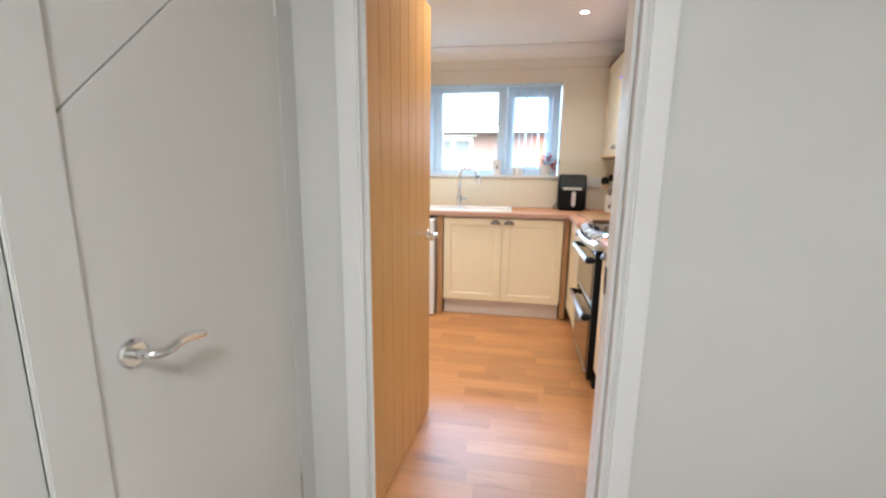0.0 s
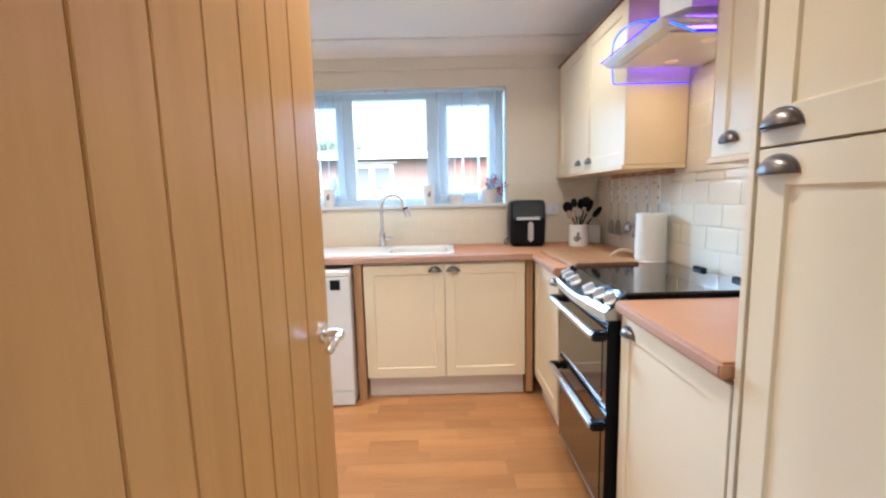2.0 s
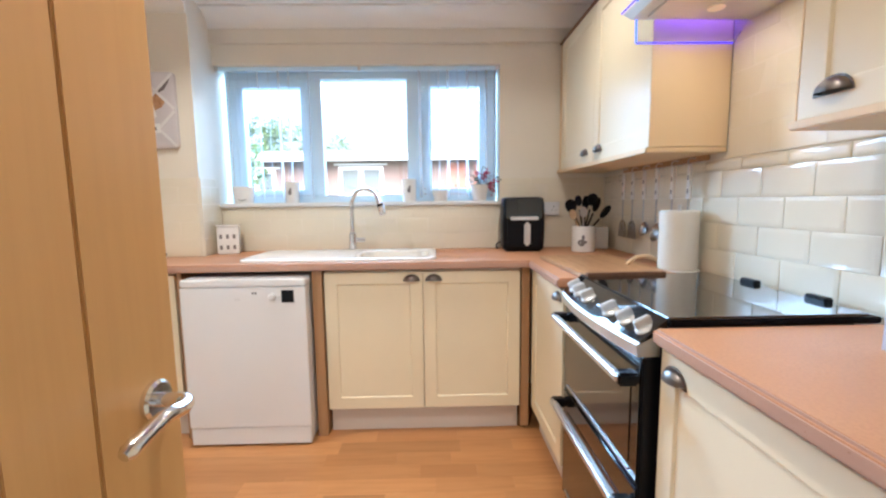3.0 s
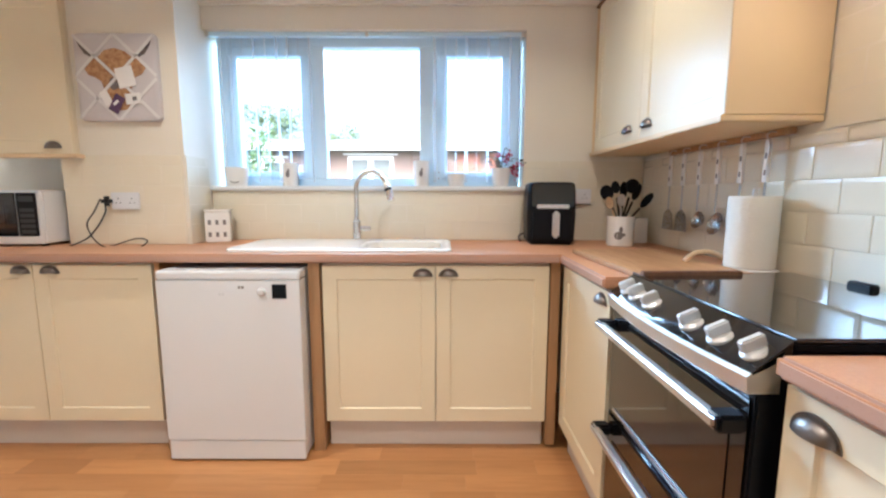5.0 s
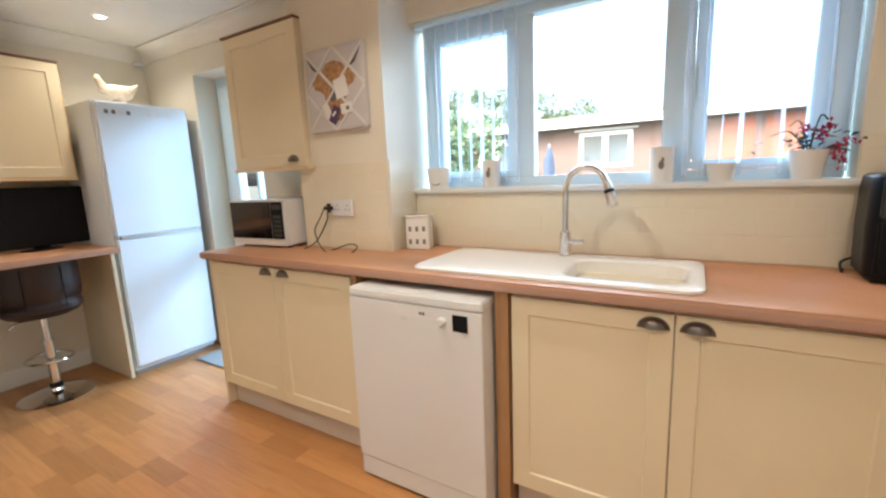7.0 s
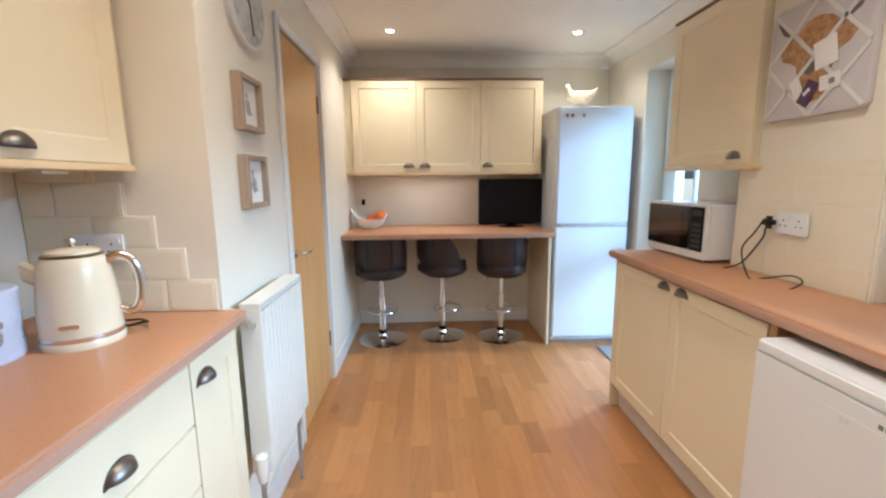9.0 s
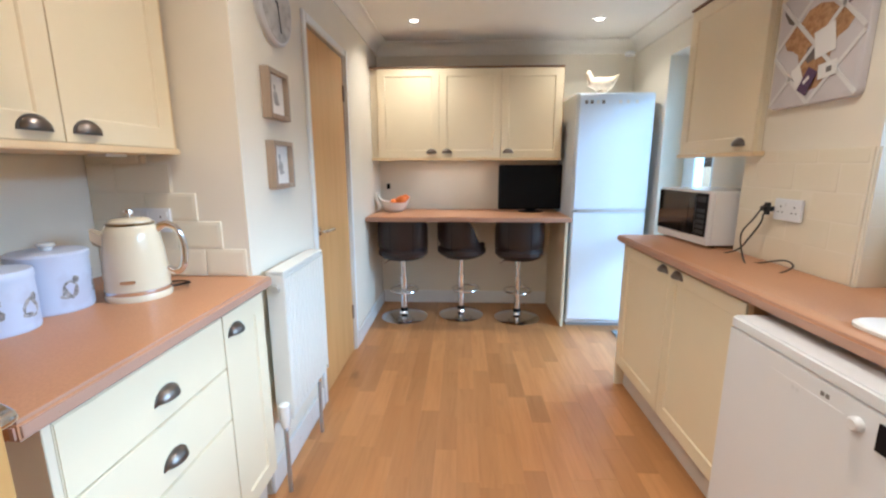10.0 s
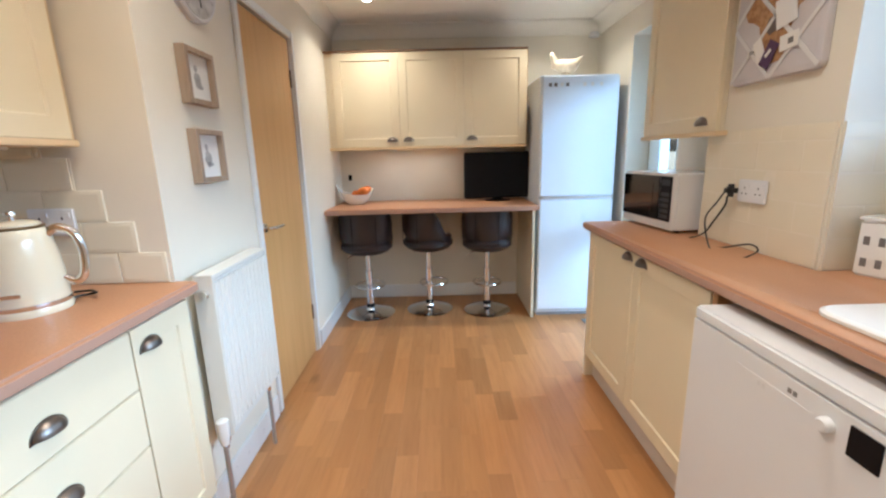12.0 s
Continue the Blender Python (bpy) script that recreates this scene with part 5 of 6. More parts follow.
def socket(m, label, plates=1, width=0.086):
    s = thing("wall_socket", m, label, "socket", "wall sockets")
    part("plate", boxed(-width / 2, width / 2, -0.009, 0, -0.043, 0.043, bevel=0.004), WHITE, s)
    for x in ((0,) if width < 0.1 else (-0.035, 0.035)):
        for dx, dz, w, h in ((0, 0.012, 0.004, 0.008), (-0.011, -0.01, 0.007, 0.004), (0.011, -0.01, 0.007, 0.004)):
            part("pin_hole", boxed(x + dx - w / 2, x + dx + w / 2, -0.0098, -0.0085, dz - h / 2, dz + h / 2), BLACK, s)
        part("switch", boxed(x - 0.006 + 0.022, x + 0.006 + 0.022, -0.012, -0.0085, 0.012, 0.03, bevel=0.0015), WHITE, s)
    return s


socket(pose(-0.688, 2.03, 1.125, 0, 0, 90), "white double socket behind the kettle", width=0.146)
socket(pose(-0.945, 4.409, 1.140), "white double socket with a black plug", width=0.146)
socket(pose(1.43, NORTH - 0.011, 1.165), "white double socket behind the air fryer", width=0.146)


def microwave():
    m = thing("microwave", pose(-1.730, 4.275, W, 0, 0, 4), "white microwave oven with a black door on the worktop", "microwave oven")
    w, d, h = 0.445, 0.33, 0.274
    part("body", boxed(0, w, 0.012, d, 0.012, h, bevel=0.006, seg=3), WHITE, m)
    part("front", boxed(0, w, -0.004, 0.0115, 0.012, h - 0.001, bevel=0.004), WHITE, m)
    dr = part("door", boxed(0.004, 0.335, -0.010, -0.0045, 0.052, h - 0.012, bevel=0.002), BLACKGLASS, m, "black glass door")
    part("window_mesh", boxed(0.06, 0.285, -0.0115, -0.0102, 0.085, h - 0.05, bevel=0.0004), SMOKEGLASS, dr)
    cp = part("control_panel", boxed(0.340, w - 0.014, -0.0095, -0.0045, 0.052, h - 0.012, bevel=0.002), BLACK, m)
    part("display", boxed(0.352, w - 0.026, -0.0108, -0.0096, h - 0.055, h - 0.028), DIMBUTTON, cp)
    for i in range(5):
        part("button", boxed(0.352, w - 0.026, -0.0106, -0.0096, 0.065 + i * 0.026, 0.083 + i * 0.026, bevel=0.0003), DIMBUTTON, cp)
    for x in (0.04, w - 0.04):
        for y in (0.05, d - 0.05):
            f = bmesh.new()
            lathe(f, [(0.014, 0), (0.014, 0.013)], (x, y, 0), 12)
            part("foot", f, BLACK, m)


microwave()


def plug_and_cable():
    p = thing("plug", pose(-1.02, 4.399, 1.140), "black plug with a looping black cable", "plug")
    part("body", boxed(-0.025, 0.025, -0.045, 0.0, -0.026, 0.024, bevel=0.016, seg=4), RUBBER, p)
    c = bmesh.new()
    tube(c, curve_pts([(0, -0.035, -0.024), (0.0, -0.04, -0.06), (-0.03, -0.06, -0.13), (-0.10, -0.05, -0.19), (-0.19, -0.06, -0.228), (-0.25, 0.0, -0.23)], 7), 0.0036, 8)
    part("cable", c, RUBBER, p)
    c = bmesh.new()
    tube(c, curve_pts([(-0.05, 0.0, 0.01), (-0.06, -0.03, -0.05), (-0.08, -0.06, -0.12), (-0.02, -0.08, -0.205), (0.09, -0.12, -0.23), (0.185, -0.10, -0.231), (0.20, -0.04, -0.2), (0.13, -0.02, -0.19), (0.04, -0.05, -0.22), (0.0, -0.10, -0.231), (0.07, -0.15, -0.231), (0.15, -0.16, -0.231)], 7), 0.0032, 8)
    part("loop", c, RUBBER, p)


plug_and_cable()


def memo_board():
    """Padded pin board with crossed ribbons, a shaggy tan animal-head print as plain shapes, and cards."""
    b = thing("memo_board", pose(-0.926, 4.418, 1.740) @ Matrix.Scale(1.01, 4), "grey fabric memo board with crossed ribbons and pinned cards", "memo board")
    hw, hh = 0.20, 0.205
    bm = bmesh.new()
    loft(bm, [[(u, y, v) for u, v in rounded_rect(-hw + i, hw - i, -hh + i, hh - i, 0.025)] for i, y in ((0, 0.0), (0, -0.014), (0.004, -0.02), (0.02, -0.023))])
    part("pad", bm, GREYFABRIC, b)
    def flat(name, pts, y0, y1, mat, label=""):
        g = bmesh.new()
        prism(g, pts, "y", -y0, -y1)
        return part(name, g, mat, b, label)
    k = random.Random(3)
    head = [(-0.155, 0.045), (-0.125, 0.085), (-0.08, 0.095), (-0.05, 0.125), (0.0, 0.135), (0.05, 0.12), (0.085, 0.09), (0.125, 0.085), (0.15, 0.05), (0.125, 0.015), (0.09, 0.0), (0.07, -0.05), (0.06, -0.11), (0.045, -0.15), (-0.03, -0.16), (-0.055, -0.09), (-0.075, -0.02), (-0.105, 0.0), (-0.135, 0.01)]
    flat("print", head, 0.0228, 0.0240, TAN, "tan brown printed shape")
    for sx in (-1, 1):
        horn = [(sx * x, z) for x, z in ((0.105, 0.088), (0.145, 0.108), (0.170, 0.145), (0.185, 0.185), (0.160, 0.150), (0.135, 0.122), (0.100, 0.105))]
        flat("print", horn, 0.0228, 0.0238, HORN, "dark curved printed shape")
    flat("print", [(-0.03, -0.005), (0.01, 0.005), (0.02, -0.045), (-0.02, -0.06), (-0.045, -0.04)], 0.0241, 0.0248, HORN)
    for s in (-1, 1):
        for c in (-0.2, 0.0, 0.2):
            pts = []
            x0, x1 = -hw + 0.006, hw - 0.006
            z0, z1 = s * x0 + c, s * x1 + c
            def clip(x, z):
                if z > hh - 0.006:
                    x += s * ((hh - 0.006) - z)
                    z = hh - 0.006
                if z < -hh + 0.006:
                    x += s * ((-hh + 0.006) - z)
                    z = -hh + 0.006
                return x, z
            (xa, za), (xb, zb) = clip(x0, z0), clip(x1, z1)
            g = bmesh.new()
            d = 0.005
            prism(g, [(xa - d * s, za + d), (xa + d * s, za - d), (xb + d * s, zb - d), (xb - d * s, zb + d)], "y", -0.0245, -0.0262)
            part("ribbon", g, RIBBON, b)
    def card(cx, cz, w, h, rot, mat, y):
        a = radians(rot)
        pts = [(cx + u * math.cos(a) - v * math.sin(a), cz + u * math.sin(a) + v * math.cos(a)) for u, v in ((-w / 2, -h / 2), (w / 2, -h / 2), (w / 2, h / 2), (-w / 2, h / 2))]
        return flat("card", pts, y, y + 0.001, mat)
    card(0.045, 0.0, 0.085, 0.095, 12, PAPER, 0.0270)
    card(0.075, -0.10, 0.075, 0.05, 6, PAPER, 0.0285)
    card(0.083, -0.10, 0.02, 0.018, 6, INK, 0.0300)
    card(-0.005, -0.125, 0.05, 0.085, -30, PURPLE, 0.0300)
    card(-0.055, -0.10, 0.04, 0.075, 25, PAPER, 0.0285)
    card(-0.008, -0.12, 0.03, 0.012, 40, PAPER, 0.0313)


memo_board()

# ---- window sill and sink area ----
def pot_profile(r0, r1, h, wall=0.005):
    return [(0.0, 0.0), (r0, 0.0), (r1, h), (r1 - wall, h), (r0 - wall * 0.5, 0.012), (0.0, 0.012)]


SILLZ = 1.222


def planter(x, y, r0, r1, h, name, label, squash=(1, 1), printed=False):
    p = thing(name, pose(x, y, SILLZ) @ Matrix.Scale(1.22, 4), label, "pot", "pots on the sill")
    b = bmesh.new()
    lathe(b, pot_profile(r0, r1, h), seg=28, squash=squash)
    part("pot", b, CERAMIC, p)
    if printed:
        g = bmesh.new()
        prism(g, [(0.0085 * math.cos(a), h * 0.50 + 0.014 * math.sin(a)) for a in [2 * math.pi * i / 12 for i in range(12)]], "y", -r1 - 0.0006, -r1 + 0.004)
        part("print", g, INK, p, "small grey print")
        g = bmesh.new()
        prism(g, [(0.004 + 0.0045 * math.cos(a), h * 0.50 + 0.017 + 0.008 * math.sin(a)) for a in [2 * math.pi * i / 12 for i in range(12)]], "y", -r1 - 0.0008, -r1 + 0.004)
        part("print", g, INK, p)
    return p


p = planter(-0.50, 4.672, 0.042, 0.052, 0.085, "plant_pot", "white square-shouldered pot on the sill", (1.1, 0.6))
g = bmesh.new()
tube(g, curve_pts([(-0.02, -0.028, 0.02), (0.0, -0.0285, 0.014), (0.02, -0.028, 0.02)], 4), 0.002, 6)
part("print", g, INK, p, "small curved print")
planter(-0.20, 4.68, 0.034, 0.038, 0.105, "jug", "white jug with a grey print on the sill", printed=True)
planter(0.545, 4.68, 0.034, 0.037, 0.115, "vase", "white vase with a grey bird print on the sill", printed=True)
planter(0.745, 4.68, 0.034, 0.045, 0.055, "small_bowl", "small white bowl on the sill")


def flowering_plant():
    p = planter(0.995, 4.68, 0.034, 0.048, 0.082, "potted_plant", "white pot with pink and dark-leaved flowers")
    k = random.Random(11)
    lv, fl = bmesh.new(), bmesh.new()
    def petal(bm, at, size, tilt, spin):
        vs = [bm.verts.new(Vector(q)) for q in ((0, 0, 0), (size * 0.5, size * 0.25, 0.004), (size, 0, 0), (size * 0.5, -size * 0.25, 0.004))]
        bm.faces.new(vs)
        bmesh.ops.transform(bm, matrix=Matrix.Translation(at) @ Euler((k.uniform(-0.6, 0.6), tilt, spin)).to_matrix().to_4x4(), verts=vs)
    for i in range(48):
        a, r = k.uniform(0, 6.283), abs(k.gauss(0, 0.045))
        petal(lv, (r * 1.5 * math.cos(a), r * 0.8 * math.sin(a), 0.085 + k.uniform(0, 0.06) - r * 0.3), k.uniform(0.02, 0.04), k.uniform(-0.6, 0.5), k.uniform(0, 6.283))
    for cx, cz in ((0.02, 0.12), (0.055, 0.085), (-0.01, 0.14), (0.035, 0.14), (0.075, 0.10), (0.06, 0.055)):
        for i in range(16):
            petal(fl, (cx + k.gauss(0, 0.008), -0.02 + k.gauss(0, 0.01), cz + k.gauss(0, 0.008)), 0.018, k.uniform(-1.3, 1.3), k.uniform(0, 6.283))
    part("leaves", lv, LEAFMAT, p)
    part("flowers", fl, FLOWERMAT, p)
    for e in ((-0.09, 0.0, 0.125), (0.085, -0.02, 0.075), (-0.05, -0.02, 0.15), (0.03, -0.03, 0.16)):
        st = bmesh.new()
        tube(st, curve_pts([(0, 0, 0.07), (e[0] * 0.5, e[1] * 0.5, e[2] + 0.01), e], 5), 0.002, 6)
        part("stem", st, LEAFMAT, p)


flowering_plant()


def soap_tin():
    t = thing("square_tin", pose(-0.552, 4.545, W, 0, 0, 18), "white square tin with small grey prints", "tin")
    b = part("body", boxed(-0.060, 0.060, -0.05, 0.05, 0, 0.165, bevel=0.006, seg=3), CERAMIC, t)
    for i in range(3):
        for j in range(2):
            part("print", boxed(-0.045 + i * 0.036, -0.03 + i * 0.036, -0.0512, -0.0498, 0.03 + j * 0.065, 0.055 + j * 0.065, bevel=0.0004), INK, b)
    part("lid", boxed(-0.064, 0.064, -0.052, 0.052, 0.166, 0.176, bevel=0.003), CERAMIC, t)


soap_tin()


def air_fryer():
    f = thing("air_fryer", pose(1.225, 4.40, W, 0, 0, -5), "black air fryer with a silver handle strip", "air fryer")
    bm = bmesh.new()
    def rr(z, i, y0=0.0, d=0.25):
        return [(u, v, z) for u, v in rounded_rect(-0.125 + i, 0.125 - i, y0 + i, y0 + d, 0.045, 6)]
    loft(bm, [rr(0.006, 0.015), rr(0.02, 0.004), rr(0.16, 0.0), rr(0.28, 0.003), rr(0.312, 0.008), rr(0.32, 0.02)])
    part("body", bm, BLACK, f)
    part("front_panel", boxed(-0.105, 0.105, -0.006, 0.01, 0.195, 0.312, bevel=0.005), BLACKGLASS, f, "glossy black control panel")
    dr = part("drawer", boxed(-0.105, 0.105, -0.008, 0.01, 0.025, 0.19, bevel=0.008, seg=3), BLACK, f)
    part("handle_strip", boxed(-0.08, 0.08, -0.022, -0.004, 0.187, 0.208, bevel=0.004), STEEL, dr, "silver strip")
    part("handle", boxed(-0.003, 0.032, -0.045, -0.009, 0.04, 0.175, bevel=0.010, seg=3), STEEL, dr, "silver grip")
    part("foot", boxed(-0.1, 0.1, 0.03, 0.22, 0.0, 0.0075), RUBBER, f)
    c = bmesh.new()
    tube(c, curve_pts([(-0.10, 0.22, 0.05), (-0.145, 0.2, 0.03), (-0.15, 0.14, 0.008), (-0.14, 0.2, 0.006)], 5), 0.004, 8)
    part("cable", c, RUBBER, f)
    c = bmesh.new()
    tube(c, curve_pts([(0.10, 0.235, 0.2), (0.15, 0.24, 0.225), (0.2, 0.235, 0.235)], 5), 0.0035, 8)
    part("cable", c, WHITE, f)


air_fryer()


def utensil_crock():
    u = thing("utensil_crock", pose(1.572, 4.395, W), "white crock with a bird print holding utensils", "utensil holder")
    b = bmesh.new()
    lathe(b, [(0.0, 0.0), (0.062, 0.0), (0.066, 0.006), (0.066, 0.15), (0.061, 0.15), (0.06, 0.01), (0.0, 0.01)], seg=32)
    cr = part("crock", b, CERAMIC, u)
    g = bmesh.new()
    for cx, cz, sx, sz in ((-0.03, 0.055, 0.018, 0.02), (-0.022, 0.085, 0.008, 0.016), (-0.012, 0.06, 0.012, 0.008)):
        pts = [(cx + sx * math.cos(2 * math.pi * i / 14), cz + sz * math.sin(2 * math.pi * i / 14)) for i in range(14)]
        outer = [(x, -math.sqrt(max(0.0, 0.0672 ** 2 - x * x)), z) for x, z in pts]
        loft(g, [[(x, y + 0.003, z) for x, y, z in outer], outer])
    part("print", g, INK, cr, "grey bird print")
    k = random.Random(2)
    spec = [(-0.085, 0.0, 0.285, "slot", BLACK), (-0.03, 0.02, 0.315, "spoon", BLACK), (0.045, -0.02, 0.32, "ladle", BLACK), (0.085, 0.01, 0.29, "spat", BLACK), (0.135, -0.01, 0.245, "spat", BLACK), (-0.08, -0.03, 0.235, "spoon", BEECH), (0.02, 0.03, 0.30, "spat", BLACK), (-0.01, -0.02, 0.25, "spoon", STEEL)]
    for x, y, h, kind, mat in spec:
        e = Vector((x, y, h))
        s = Vector((-x * 0.35, -y * 0.5, 0.02))
        d = (e - s).normalized()
        bm = bmesh.new()
        tube(bm, [s, s + (e - s) * 0.75], 0.0055, 8)
        r = e - d * 0.02
        side = d.cross(Vector((0, -1, 0.1))).normalized()
        hw, hl = {"slot": (0.034, 0.04), "spoon": (0.022, 0.032), "ladle": (0.036, 0.036), "spat": (0.02, 0.045)}[kind]
        nrm = side.cross(d)
        ring = lambda o, q: [r + side * hw * q * math.cos(2 * math.pi * i / 16) + d * hl * q * math.sin(2 * math.pi * i / 16) + nrm * o for i in range(16)]
        depth = 0.02 if kind == "ladle" else 0.006
        loft(bm, [ring(-depth, 0.6), ring(-depth * 0.4, 0.92), ring(0.0, 1.0), ring(0.0015, 0.9), ring(-depth * 0.5, 0.6)])
        t = solid("utensil", bm, mat, {"slot": "black slotted turner in the crock", "spoon": "cooking spoon in the crock", "ladle": "black ladle in the crock", "spat": "black spatula in the crock"}[kind], "utensil", "utensils in the crock")
        t.matrix_world = pose(1.572, 4.395, W)


utensil_crock()
solid("small_box", boxed(1.655, 1.765, 4.50, 4.60, W, W + 0.135, bevel=0.004), CERAMIC, "plain white box behind the utensil crock", "box")


def utensil_rail():
    r = thing("utensil_rail", pose(1.62, -0.03, 0.026), "wooden rail with hooks under the wall cabinet", "utensil rail")
    part("bar", boxed(0.15, 0.172, 3.65, 4.38, 1.341, 1.364, bevel=0.003), OAKTRIM, r)
    ys = [4.31, 4.20, 4.08, 3.96, 3.83, 3.71]
    kinds = ["turner", "turner", "spoon", "ladle", "spoon", "spoon"]
    for y, kd in zip(ys, kinds):
        h = bmesh.new()
        tube(h, curve_pts([(0.15, y, 1.354), (0.128, y, 1.354), (0.12, y, 1.337), (0.135, y, 1.330)], 5), 0.0025, 8)
        part("hook", h, STEEL, r)
        z1, x = 1.356, 1.62 + 0.128
        u = thing("hanging_utensil", pose(x, y - 0.03, z1), "steel utensil with a white printed handle on a hook", "utensil", "utensils on the rail")
        hb = bmesh.new()
        ln = 0.14
        loft(hb, [[(-0.005, -w, -z), (0.005, -w, -z), (0.005, w, -z), (-0.005, w, -z)] for w, z in ((0.006, 0.0), (0.011, 0.02), (0.009, 0.07), (0.012, ln))])
        hd = part("handle", hb, CERAMIC, u, "white handle")
        for z in (0.05, 0.105):
            part("print", boxed(-0.0058, -0.0048, -0.005, 0.005, -z - 0.012, -z + 0.006), INK, hd)
        sb = bmesh.new()
        tube(sb, [(0, 0, -ln), (0, 0, -ln - 0.11)], 0.0035, 8)
        part("shaft", sb, DARKSTEEL, u)
        zb = -ln - 0.11
        head = bmesh.new()
        if kd == "turner":
            loft(head, [[(-0.001, -w, zb - z), (0.002, -w, zb - z), (0.002, w, zb - z), (-0.001, w, zb - z)] for w, z in ((0.012, 0.0), (0.036, 0.02), (0.050, 0.095))])
        else:
            rad = 0.046 if kd == "ladle" else 0.038
            lathe(head, [(0.0, -0.018), (rad * 0.7, -0.012), (rad, 0.004), (rad - 0.002, 0.005), (rad * 0.6, -0.008), (0.0, -0.012)], (0, 0, 0), 20)
            bmesh.ops.transform(head, matrix=Matrix.Translation((0.006, 0, zb - rad)) @ Matrix.Rotation(radians(-75), 4, "Y"), verts=head.verts)
        part("head", head, TOOLSTEEL, u)


utensil_rail()


def kitchen_roll():
    k = thing("kitchen_roll", pose(1.70, 3.655, W) @ Matrix.Diagonal((0.96, 0.96, 1.02, 1.0)), "kitchen paper roll on a white stand", "kitchen roll")
    b = bmesh.new()
    lathe(b, [(0.0, 0.0), (0.085, 0.0), (0.087, 0.008), (0.08, 0.013), (0.0, 0.013)], seg=36)
    part("stand", b, CERAMIC, k)
    r = bmesh.new()
    lathe(r, [(0.022, 0.014), (0.074, 0.014), (0.076, 0.02), (0.076, 0.24), (0.074, 0.247), (0.022, 0.247), (0.021, 0.24)], seg=44)
    part("roll", r, KITCHENROLL, k, "cream-white paper roll")
    p = bmesh.new()
    tube(p, [(0, 0, 0.01), (0, 0, 0.27)], [0.008, 0.008], 12)
    part("spindle", p, STEEL, k)


kitchen_roll()


def chopping_board():
    c = thing("chopping_board", pose(1.45, 3.80, W + 0.001, 0, 0, 2), "worn wooden chopping board with a dark edge", "chopping board")
    part("board", boxed(-0.20, 0.16, -0.295, 0.30, 0.0, 0.018, bevel=0.004), BOARDWOOD, c)
    part("edge_strip", boxed(-0.20, 0.10, -0.322, -0.297, 0.0, 0.030, bevel=0.003), BROWNEDGE, c, "dark brown end strip")
    h = solid("curved_scraper", tube(bmesh.new(), curve_pts([(1.53, 3.735, W + 0.022), (1.565, 3.735, W + 0.05), (1.62, 3.735, W + 0.054), (1.67, 3.735, W + 0.03)], 6), 0.009, 10), BEECH, "pale curved wooden handle on the chopping board", "utensil")


chopping_board()
caddy = thing("storage_tub", pose(1.535, 2.706, W, 0, 0, 20), "pale lilac square tub with lid on the worktop", "storage tub")
part("body", boxed(0, 0.155, -0.175, 0, 0, 0.195, bevel=0.010, seg=3), TINMAT, caddy)
part("lid", boxed(-0.004, 0.159, -0.179, 0.004, 0.196, 0.216, bevel=0.006, seg=3), PALELID, caddy, "pale blue lid")

# small fittings
solid("alarm_sensor", lathe(bmesh.new(), [(0.0, 0.0), (0.04, 0.0), (0.042, 0.02), (0.03, 0.035), (0.0, 0.038)], (-3.11, 4.54, CEIL - 0.14), 24), WHITE, "small white round sensor in the ceiling corner", "sensor")
solid("wall_switch", boxed(WEST + 0.001, WEST + 0.012, 2.43, 2.46, 1.10, 1.15, bevel=0.003), BLACK, "small black switch above the breakfast bar", "switch")
for y in (2.83, 3.17):
    solid("cabinet_light", boxed(-3.0, -2.94, y, y + 0.06, 1.347, 1.356, bevel=0.002), STEEL, "small steel light under the wall cabinet", "cabinet light", "under-cabinet lights")

solid("cabinet_light", boxed(-0.55, -0.47, 2.02, 2.08, 1.342, 1.350, bevel=0.002), STEEL, "small steel light under the wall cabinet", "cabinet light", "under-cabinet lights")

# ---- garden and houses outside ----
solid("ground", boxed(-400, 400, 4.9, 600, -0.5, -0.25), GARDEN, "grey-green garden ground", "ground", kind="structure")


